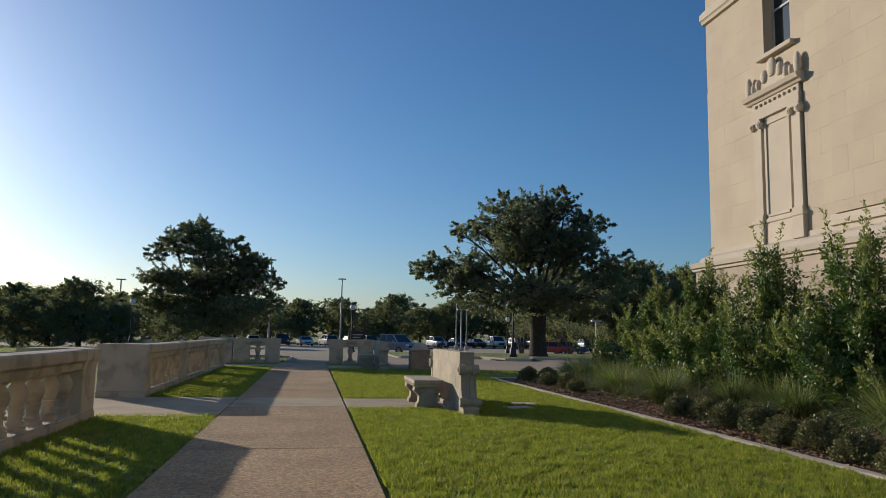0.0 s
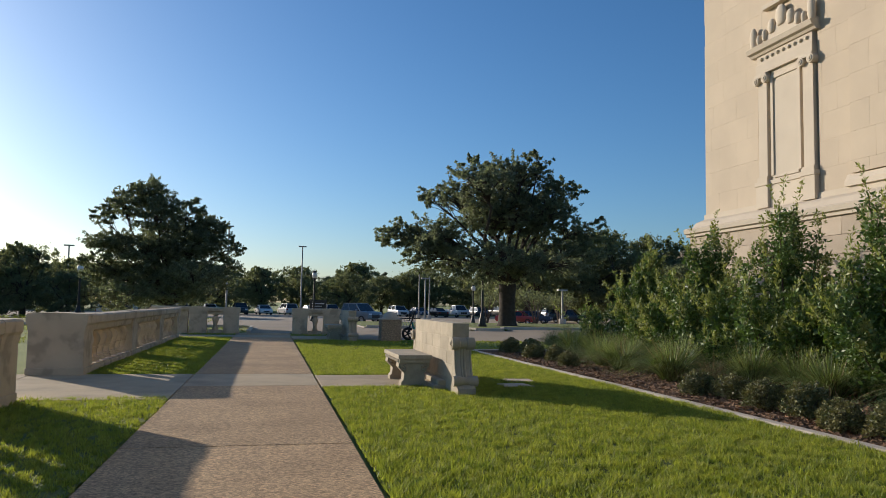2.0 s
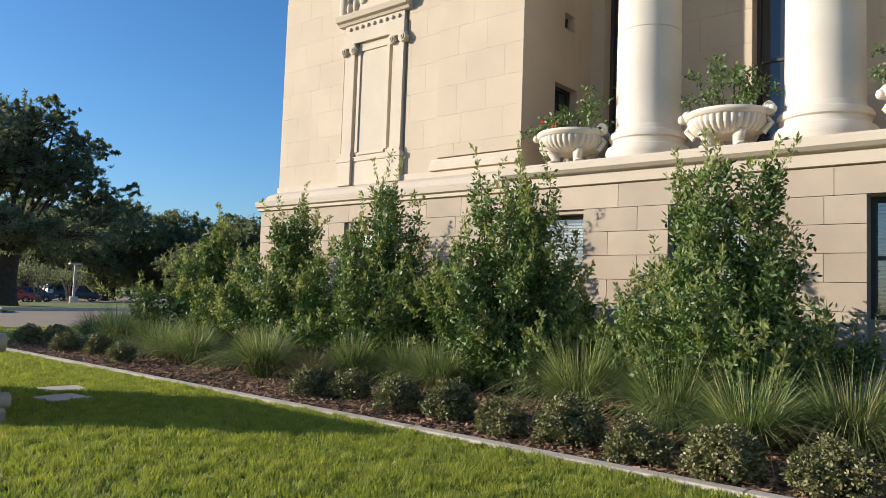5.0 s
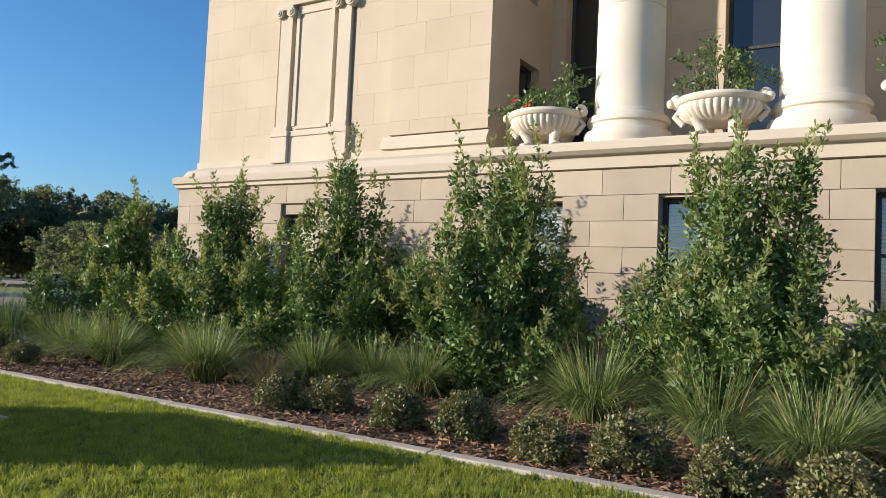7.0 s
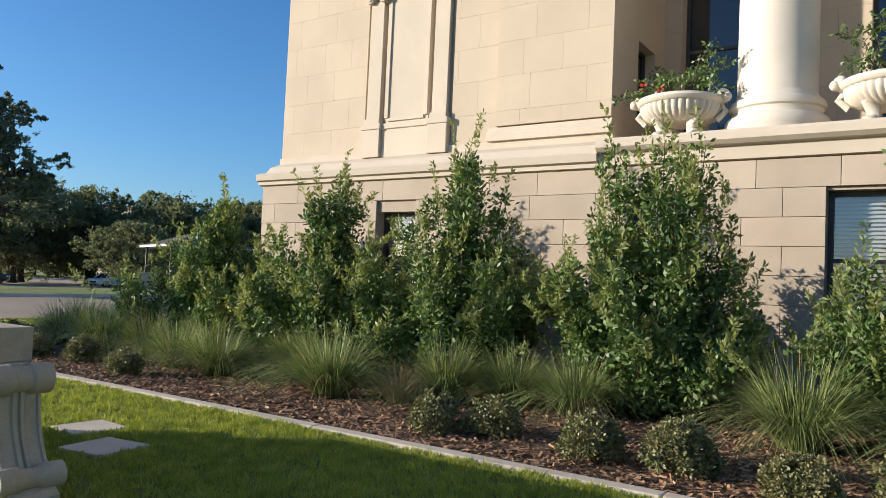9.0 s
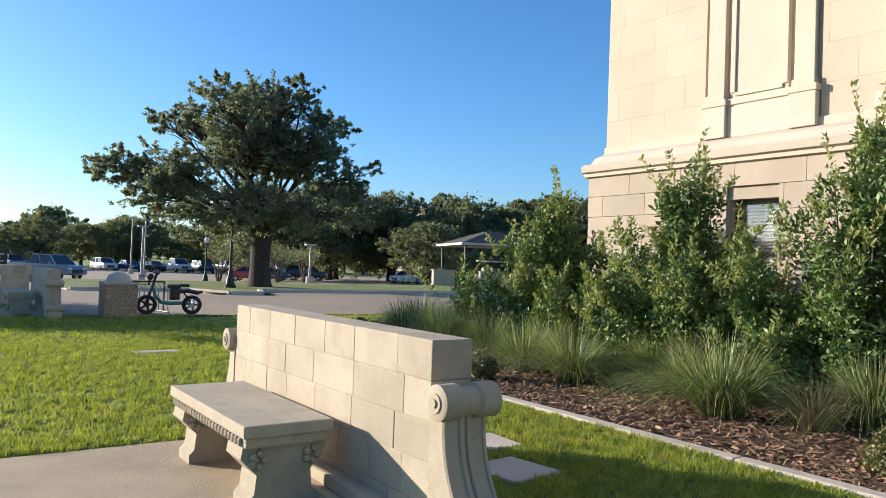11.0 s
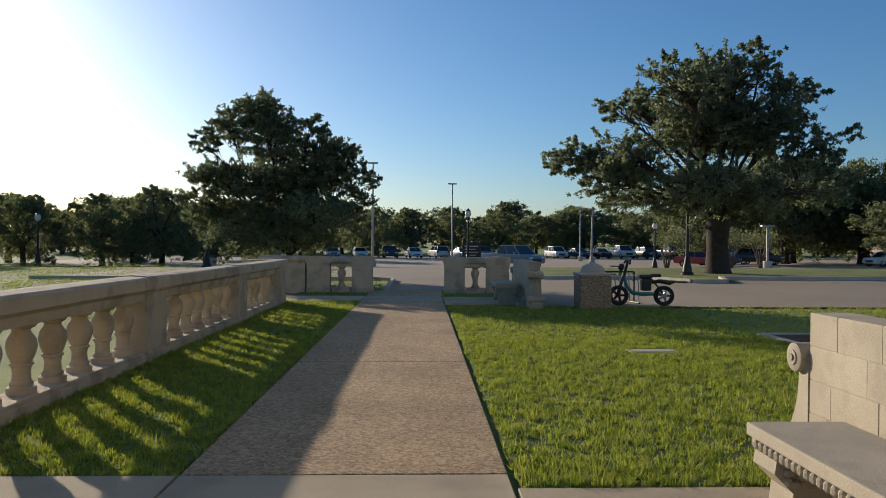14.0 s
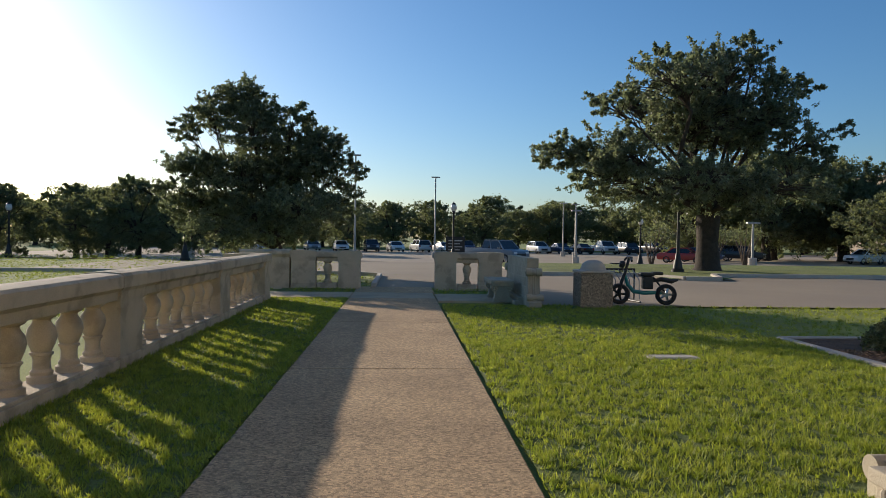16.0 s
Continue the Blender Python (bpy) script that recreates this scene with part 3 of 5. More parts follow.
# ---------------------------------------------------------------- litter bin, rack and scooter
t = thing("litter_bin", 3.82, 26.85, 0, "pebble-dashed concrete litter bin with a grey domed lid", "litter bin")
b = B()
box(b, -0.33, 0.33, -0.33, 0.33, 0, 0.69, 0.03)
part("body", b, PEBBLE, t)
b = B()
box(b, -0.345, 0.345, -0.345, 0.345, 0.69, 0.74, 0.02)
part("rim", b, KERB, t, "square grey concrete rim")
part("lid", lathe(B(), [(0.29, 0.74), (0.29, 0.75), (0.26, 0.76), (0.25, 0.79), (0.22, 0.87), (0.13, 0.93), (0.02, 0.95)], 20), KERB, t, "smooth grey domed lid", True)

t = thing("bike_rack", 4.62, 28.0, 0, "dark tubular metal bicycle rack", "bicycle rack", rz=8)
b = B()
for s in (-0.45, 0.45):
    tube(b, [(s, 0.0, 0.05), (s, 0.0, 0.72)], 0.02, 8)
    tube(b, [(s, -0.3, 0.02), (s, 0.3, 0.02)], 0.02, 8)
tube(b, [(-0.45, 0, 0.72), (0.45, 0, 0.72)], 0.02, 8)
part("rack_frame", b, DARK_METAL, t)
for i in range(8):
    xx = -0.38 + i * 0.11
    b = B()
    tube(b, [(xx, 0.0, 0.72), (xx + 0.05, -0.25, 0.5), (xx + 0.05, -0.28, 0.08)], 0.011, 6)
    part("hoop", b, GREY_METAL, t)


def wheel(parent, x, z, r, w, rim):
    b = B()
    prof = [(r * 0.66, -w / 2), (r * 0.9, -w / 2), (r, -w * 0.25), (r, w * 0.25), (r * 0.9, w / 2), (r * 0.66, w / 2), (r * 0.6, 0)]
    rings = []
    for i in range(26):
        a = 2 * math.pi * i / 26
        rings.append([b.verts.new((q * math.cos(a), h, q * math.sin(a))) for q, h in prof])
    for i in range(26):
        for k in range(len(prof)):
            b.faces.new((rings[i][k], rings[i][(k + 1) % len(prof)], rings[(i + 1) % 26][(k + 1) % len(prof)], rings[(i + 1) % 26][k]))
    wh = part("tyre", b, RUBBER, parent, smooth=True)
    wh.matrix_basis = Matrix.Translation((x, 0, z))
    b = B()
    for i in range(5):
        a = 2 * math.pi * i / 5
        tube(b, [(0, 0, 0), (r * 0.64 * math.cos(a), 0, r * 0.64 * math.sin(a))], [w * 0.25, w * 0.16], 6)
    tube(b, [(0, -w * 0.5, 0), (0, w * 0.5, 0)], r * 0.2, 12)
    part("rim", b, rim, wh)
    return wh


t = thing("electric_scooter", 5.02, 27.4, 0, "black and teal parked electric moped with a thick saddle", "scooter", rz=-6)
wheel(t, -0.48, 0.22, 0.22, 0.13, DARK_METAL)
wheel(t, 0.5, 0.22, 0.22, 0.13, ALLOY)
b = B()
tube(b, [(-0.5, 0.07, 0.235), (-0.42, 0.07, 0.5), (-0.34, 0.03, 0.72)], 0.022, 8)
tube(b, [(-0.5, -0.07, 0.235), (-0.42, -0.07, 0.5), (-0.34, -0.03, 0.72)], 0.022, 8)
tube(b, [(-0.36, 0, 0.66), (-0.28, 0, 0.98)], 0.03, 8)
part("fork", b, PLASTIC, t)
b = B()
tube(b, [(-0.3, -0.34, 0.93), (-0.26, -0.2, 1.0), (-0.28, 0.2, 1.0), (-0.3, 0.34, 0.93)], 0.016, 8)
tube(b, [(-0.3, -0.36, 0.93), (-0.29, -0.24, 0.97)], 0.024, 8)
tube(b, [(-0.3, 0.36, 0.93), (-0.29, 0.24, 0.97)], 0.024, 8)
part("handlebar", b, PLASTIC, t)
b = B()
lathe(b, [(0.03, 0), (0.07, 0.02), (0.08, 0.06), (0.06, 0.12)], 14)
o = part("headlamp", b, PLASTIC, t, smooth=True)
o.matrix_basis = pose(-0.36, 0, 0.83, 0, -75, 0)
b = B()
tube(b, [(-0.36, 0, 0.62), (-0.3, 0, 0.42), (-0.18, 0, 0.28), (0.02, 0, 0.25), (0.3, 0, 0.26), (0.52, 0.06, 0.24)], [0.035, 0.04, 0.045, 0.045, 0.04, 0.03], 10)
part("frame", b, TEAL, t, "bright teal tube frame", True)
b = B()
box(b, 0.0, 0.22, -0.1, 0.1, 0.33, 0.6, 0.035)
part("battery", b, PLASTIC, t)
b = B()
box(b, -0.06, 0.24, -0.13, 0.13, 0.6, 0.68, 0.035)
box(b, 0.2, 0.42, -0.12, 0.12, 0.63, 0.7, 0.03)
part("saddle", b, PLASTIC, t, "thick black saddle")
b = B()
tube(b, [(0.2, 0, 0.5), (0.4, 0, 0.54), (0.62, 0, 0.5), (0.74, 0, 0.53)], [0.03, 0.045, 0.05, 0.02], 8)
tube(b, [(0.25, 0.08, 0.58), (0.52, 0.08, 0.24)], 0.02, 8)
part("mudguard", b, PLASTIC, t)
b = B()
for i in range(5):
    tube(b, [(-0.62, -0.15 + i * 0.075, 0.68), (-0.45, -0.15 + i * 0.075, 0.66), (-0.43, -0.15 + i * 0.075, 0.86)], 0.006, 5)
tube(b, [(-0.66, -0.16, 0.86), (-0.43, -0.16, 0.86), (-0.43, 0.16, 0.86), (-0.66, 0.16, 0.86), (-0.66, -0.16, 0.86)], 0.008, 5)
part("basket", b, DARK_METAL, t)


# ---------------------------------------------------------------- the stone building
house = thing("stone_building", 0, 0, 0, "tall pale limestone building with a columned portico on a rusticated base", "building")
unit_mesh = {}


def piece_mesh(material):
    """One block of unit size with softened front edges, shared by all pieces of a material."""
    if material.name not in unit_mesh:
        b = B()
        box(b, -0.5, 0.5, -0.5, 0.5, -0.5, 0.5)
        front = [e for e in b.edges if all(v.co.x < 0 for v in e.verts)]
        bmesh.ops.bevel(b, geom=front, offset=0.012, segments=1, affect="EDGES")
        unit_mesh[material.name] = mesh_of(b, "stone_block", material)
    return unit_mesh[material.name]


def split(lo, hi, gaps):
    """The stretches of lo..hi left between gaps."""
    out, at = [], lo
    for a, b in sorted(gaps):
        if b <= at or a >= hi:
            continue
        if a > at:
            out.append((at, a))
        at = max(at, b)
    if at < hi:
        out.append((at, hi))
    return out


def ashlar(parent, x, thick, y0, y1, courses, width, material, holes=(), seed=1, joint=0.004):
    """Facing blocks on a wall that looks towards -x."""
    r = random.Random(seed)
    for k, (z0, z1) in enumerate(courses):
        for a, b in split(y0, y1, [(h[0], h[1]) for h in holes if h[2] < z1 - 0.01 and h[3] > z0 + 0.01]):
            cuts = [a]
            first = width * (0.5 if k % 2 else 1.0)
            while cuts[-1] < b - width * 0.9:
                step = first if len(cuts) == 1 else width * r.uniform(0.8, 1.2)
                cuts.append(min(cuts[-1] + step, b))
            if b - cuts[-1] > 0.02:
                cuts.append(b)
            for p, q in zip(cuts, cuts[1:]):
                o = part("stone_block", piece_mesh(material), material, parent)
                o.matrix_basis = Matrix.LocRotScale((x + thick / 2, (p + q) / 2, (z0 + z1) / 2), None, (thick, q - p - joint, z1 - z0 - joint))


def wall_grid(bm, x0, x1, y0, y1, z0, z1, holes):
    """Boxes that fill a wall round its openings."""
    ys = sorted({y0, y1, *[h[0] for h in holes], *[h[1] for h in holes]})
    zs = sorted({z0, z1, *[h[2] for h in holes], *[h[3] for h in holes]})
    for a, b in zip(ys, ys[1:]):
        run = None
        for c, d in zip(zs, zs[1:]):
            if any(h[0] <= a and h[1] >= b and h[2] <= c and h[3] >= d for h in holes):
                run = None
                continue
            box(bm, x0, x1, a, b, c, d)
    return bm


def sash_window(parent, x, y0, y1, z0, z1, blinds=False, frame=FRAME, bars=1):
    """A window set in its opening: frame, glass, perhaps blinds behind."""
    w = 0.06
    b = B()
    for bx in ((y0, y0 + w, z0, z1), (y1 - w, y1, z0, z1), (y0 + w, y1 - w, z0, z0 + w), (y0 + w, y1 - w, z1 - w, z1)):
        box(b, x - 0.04, x + 0.05, *bx)
    for i in range(bars):
        zz = z0 + (z1 - z0) * (i + 1) / (bars + 1)
        box(b, x - 0.03, x + 0.04, y0 + w, y1 - w, zz - 0.025, zz + 0.025)
    win = part("window", b, frame, parent)
    b = B()
    box(b, x + 0.0, x + 0.012, y0 + w, y1 - w, z0 + w, z1 - w)
    part("pane", b, GLASS if not blinds else CLEAR, win)
    if blinds:
        b = B()
        n = int((z1 - z0 - 2 * w) / 0.05)
        for i in range(n):
            zz = z0 + w + 0.05 * i
            extrude(b, [(x + 0.06, zz), (x + 0.1, zz + 0.03), (x + 0.1, zz + 0.034), (x + 0.06, zz + 0.004)], "y", y0 + w, y1 - w)
        part("blind", b, BLIND, win, "white slatted blinds half lit behind glass")
    return win


CLEAR = bpy.data.materials.new("clear glass")
CLEAR.use_nodes = True
cn = CLEAR.node_tree
tr_ = cn.nodes.new("ShaderNodeBsdfTransparent")
gl_ = cn.nodes.new("ShaderNodeBsdfGlossy")
gl_.inputs["Roughness"].default_value = 0.03
mx_ = cn.nodes.new("ShaderNodeMixShader")
mx_.inputs[0].default_value = 0.12
cn.links.new(tr_.outputs[0], mx_.inputs[1])
cn.links.new(gl_.outputs[0], mx_.inputs[2])
cn.links.new(mx_.outputs[0], cn.nodes["Material Output"].inputs[0])

BASE_X, UP_X, PORCH_X = 10.2, 10.7, 13.0
Y_L, Y_R = 19.48, 12.65               # ends of the pavilion's face
BASE_WIN = [(15.8, 16.62, 0.95, 2.47), (11.15, 12.2, 0.95, 2.6), (8.7, 9.78, 0.95, 2.62), (6.1, 7.28, 1.14, 2.64)]
b = B()
wall_grid(b, BASE_X + 0.06, BASE_X + 0.5, -12, 19.38, -0.1, 3.05, BASE_WIN)
base_wall = part("base_wall", b, LIME_BASE, house, "rusticated tan limestone base")
base_courses = [(max(0.0, 2.66 - 0.36 * k), 3.02 - 0.36 * k) for k in range(9)]
b = B()
box(b, BASE_X + 0.9, 17, -12, 19.38, -0.1, 3.05)
box(b, BASE_X + 0.5, BASE_X + 0.9, 19.0, 19.38, -0.1, 3.05)
part("inner_core", b, LIME_BASE, base_wall)
b = B()
box(b, BASE_X - 0.08, BASE_X + 0.05, -12, 19.45, 0.0, 0.32, 0.02)
part("plinth", b, LIME_BASE, base_wall)
for y0, y1, z0, z1 in BASE_WIN:
    sash_window(base_wall, BASE_X + 0.27, y0, y1, z0, z1, True)
b = B()
extrude(b, [(10.32, 3.0), (10.14, 3.02), (10.14, 3.08), (10.08, 3.1), (10.06, 3.2), (10.12, 3.24), (10.3, 3.26), (10.42, 3.4), (10.66, 3.5), (10.66, 3.62), (11.5, 3.62), (11.5, 3.0)], "y", Y_R - 0.02, Y_L + 0.03)
part("base_cornice", b, LIME_SMOOTH, house)
b = B()
extrude(b, [(10.3, 3.02), (10.16, 3.04), (10.14, 3.2), (10.06, 3.22), (10.0, 3.27), (10.0, 3.36), (10.04, 3.4), (13.2, 3.4), (13.2, 3.02)], "y", -12, Y_R - 0.025)
part("porch_floor", b, LIME_SMOOTH, house)

UP_WIN = [(15.87, 16.88, 8.1, 10.4)]
b = B()
wall_grid(b, UP_X + 0.04, UP_X + 0.5, Y_R + 0.05, Y_L, 3.5, 14.5, UP_WIN)
box(b, UP_X + 0.9, 17, Y_R + 0.4, Y_L, 3.0, 14.5)
box(b, UP_X + 0.5, UP_X + 0.9, Y_L - 0.4, Y_L, 3.0, 14.5)
up_wall = part("upper_wall", b, LIME, house, "smooth ashlar pavilion wall")
up_courses = [(3.62, 4.1)] + [(4.1 + 0.56 * i, 4.1 + 0.56 * (i + 1)) for i in range(18)]
sash_window(up_wall, UP_X + 0.28, 15.87, 16.88, 8.1, 10.4, False, PALE_FRAME, 1)
# the side of the pavilion that closes the portico
SIDE_WIN = [(11.7, 12.5, 4.05, 5.3), (12.0, 12.36, 6.42, 6.72)]
xs = sorted({UP_X + 0.04, 17.0, *[h[0] for h in SIDE_WIN], *[h[1] for h in SIDE_WIN]})
pieces = []
for xa, xb in zip(xs, xs[1:]):
    at = 3.4
    for h in sorted([h for h in SIDE_WIN if h[0] <= xa and h[1] >= xb], key=lambda h: h[2]):
        pieces.append((xa, xb, Y_R, Y_R + 0.4, at, h[2]))
        at = h[3]
    pieces.append((xa, xb, Y_R, Y_R + 0.4, at, 14.5))
side_wall = part("return_wall", box(B(), *pieces[-1]), LIME, house)
for p in pieces[:-1]:
    part("wall_section", box(B(), *p), LIME, side_wall)
for xa, xb, z0, z1 in SIDE_WIN:
    b = B()
    for q in ((xa, xa + 0.05, z0, z1), (xb - 0.05, xb, z0, z1), (xa, xb, z0, z0 + 0.05), (xa, xb, z1 - 0.05, z1)):
        box(b, q[0], q[1], Y_R + 0.16, Y_R + 0.24, q[2], q[3])
    wn = part("window", b, FRAME, side_wall)
    b = B()
    box(b, xa, xb, Y_R + 0.2, Y_R + 0.215, z0, z1)
    part("pane", b, GLASS, wn)
# low string course at the foot of the pavilion, and its flat corner strip
b = B()
extrude(b, [(10.74, 3.62), (10.6, 3.62), (10.6, 3.72), (10.64, 3.78), (10.66, 3.84), (10.7, 3.86), (10.74, 3.86)], "y", Y_R, 14.75)
part("string_course", b, LIME_SMOOTH, house)
b = B()
box(b, 10.66, 10.74, Y_R, 14.6, 3.86, 14.5)
corner_strip = part("corner_strip", b, LIME, house)
b = B()
extrude(b, [(10.74, 10.0), (10.62, 10.02), (10.6, 10.1), (10.56, 10.14), (10.55, 10.3), (10.64, 10.4), (10.74, 10.42)], "y", 16.95, Y_L + 0.1)
part("upper_band", b, LIME_SMOOTH, house)
b = B()
box(b, 10.56, 10.74, 15.7, 17.05, 7.98, 8.09, 0.02)
part("window_sill", b, LIME_SMOOTH, house)

# carved surround: two pilasters with scroll capitals, lintel and leafy crest, over a blank panel
sur = part("carved_surround", box(B(), 10.685, 10.74, 15.98, 16.92, 4.1, 6.6), LIME_SMOOTH, house, "carved classical surround with a smooth blank panel")
b = B()
for q in ((15.98, 16.06, 4.2, 6.45), (16.84, 16.92, 4.2, 6.45), (16.06, 16.84, 6.37, 6.45), (16.06, 16.84, 4.14, 4.2)):
    box(b, 10.655, 10.69, *q, 0.006)
part("panel_frame", b, LIME_SMOOTH, sur)
for yc in (15.72, 17.16):
    b = B()
    box(b, 10.635, 10.74, yc - 0.15, yc + 0.15, 4.2, 6.36, 0.008)
    part("pilaster", b, LIME_SMOOTH, sur)
    b = B()
    box(b, 10.585, 10.74, yc - 0.2, yc + 0.2, 3.5, 4.0, 0.012)
    box(b, 10.565, 10.74, yc - 0.22, yc + 0.22, 4.0, 4.1, 0.012)
    box(b, 10.6, 10.74, yc - 0.17, yc + 0.17, 4.1, 4.2, 0.01)
    part("pedestal", b, LIME_SMOOTH, sur)
    b = B()
    for s in (-1, 1):
        for rr, dx in ((0.1, 0.0), (0.065, -0.02), (0.03, -0.035)):
            tube(b, [(10.56 + dx, yc + s * 0.15, 6.42), (10.74, yc + s * 0.15, 6.42)], rr, 14)
    box(b, 10.57, 10.74, yc - 0.2, yc + 0.2, 6.47, 6.56, 0.012)
    part("capital", b, LIME_SMOOTH, sur, "ionic scroll capital", True)
b = B()
box(b, 10.62, 10.74, 15.95, 16.95, 4.0, 4.1, 0.015)
box(b, 10.65, 10.74, 15.95, 16.95, 3.5, 4.0)
part("panel_sill", b, LIME_SMOOTH, sur)
b = B()
box(b, 10.61, 10.74, 15.55, 17.35, 6.56, 6.8, 0.01)
box(b, 10.635, 10.74, 15.57, 17.33, 6.8, 7.0, 0.01)
extrude(b, [(10.74, 7.0), (10.6, 7.0), (10.57, 7.05), (10.5, 7.08), (10.46, 7.18), (10.48, 7.2), (10.74, 7.22)], "y", 15.42, 17.5)
part("lintel", b, LIME_SMOOTH, sur)
for i in range(9):
    b = B()
    bmesh.ops.create_icosphere(b, subdivisions=2, radius=0.045, matrix=Matrix.Translation((10.63, 15.72 + i * 0.18, 6.9)))
    part("rosette", b, LIME_SMOOTH, sur, smooth=True)
b = B()
extrude(b, [(15.45, 7.2), (17.47, 7.2), (17.47, 7.27), (17.3, 7.27), (17.0, 7.34), (16.7, 7.5), (16.46, 7.56), (16.22, 7.5), (15.92, 7.34), (15.62, 7.27), (15.45, 7.27)], "x", 10.6, 10.74)
part("crest_band", b, LIME_SMOOTH, sur)
for yc, z, h, w in [(15.53, 7.2, 0.5, 0.2), (15.74, 7.24, 0.24, 0.13), (15.93, 7.28, 0.26, 0.14), (16.16, 7.38, 0.32, 0.21), (16.46, 7.46, 0.46, 0.3), (16.76, 7.38, 0.32, 0.21), (16.99, 7.28, 0.26, 0.14), (17.18, 7.24, 0.24, 0.13), (17.39, 7.2, 0.5, 0.2)]:
    b = B()
    lathe(b, [(0.3, 0.0), (0.42, 0.08), (0.5, 0.3), (0.52, 0.55), (0.45, 0.8), (0.27, 0.95), (0.05, 1.0)], 16, wave=lambda a, z: 0.1 * math.sin(8 * a))
    o = part("crest_leaf", b, LIME_SMOOTH, sur, smooth=True)
    o.matrix_basis = Matrix.LocRotScale((10.6, yc, z), None, (0.14, w, h))

# portico: back wall with tall openings, columns, ceiling out of sight
BACK_WIN = [(11.25, 12.35, 3.5, 9.5), (8.0, 9.52, 3.5, 9.5), (5.2, 6.7, 3.5, 9.5), (2.4, 3.9, 3.5, 9.5)]
b = B()
wall_grid(b, PORCH_X + 0.04, PORCH_X + 0.5, -12, Y_R, 3.4, 14.5, BACK_WIN)
back_wall = part("portico_wall", b, LIME, house)
b = B()
box(b, PORCH_X + 1.2, 17, -12, Y_R, 3.4, 14.5)
part("inner_core", b, LIME, back_wall)
for y0, y1, z0, z1 in BACK_WIN:
    sash_window(back_wall, PORCH_X + 0.3, y0, y1, z0, z1, False, FRAME, 2)
b = B()
box(b, 10.3, PORCH_X + 0.04, -12, Y_R, 12.0, 14.5)
part("entablature", b, LIME_SMOOTH, house)


def column(yc):
    b = B()
    lathe(b, [(0.5, 3.98), (0.495, 5.5), (0.482, 5.506), (0.482, 5.516), (0.493, 5.522), (0.485, 7.6), (0.472, 7.606), (0.472, 7.616), (0.482, 7.622), (0.43, 12.0)], 48, 11.0, yc)
    c = part("column", b, MARBLE, house, "smooth white stone column", True)
    b = B()
    lathe(b, [(0.64, 3.4), (0.64, 3.52), (0.645, 3.53), (0.655, 3.6), (0.63, 3.66), (0.58, 3.68), (0.56, 3.72), (0.57, 3.77), (0.6, 3.79), (0.605, 3.84), (0.58, 3.89), (0.53, 3.91), (0.52, 3.95), (0.5, 3.99)], 48, 11.0, yc)
    part("column_base", b, MARBLE, c, smooth=True)


for yc in (10.48, 7.93, 5.38, 2.83, 0.28):
    column(yc)


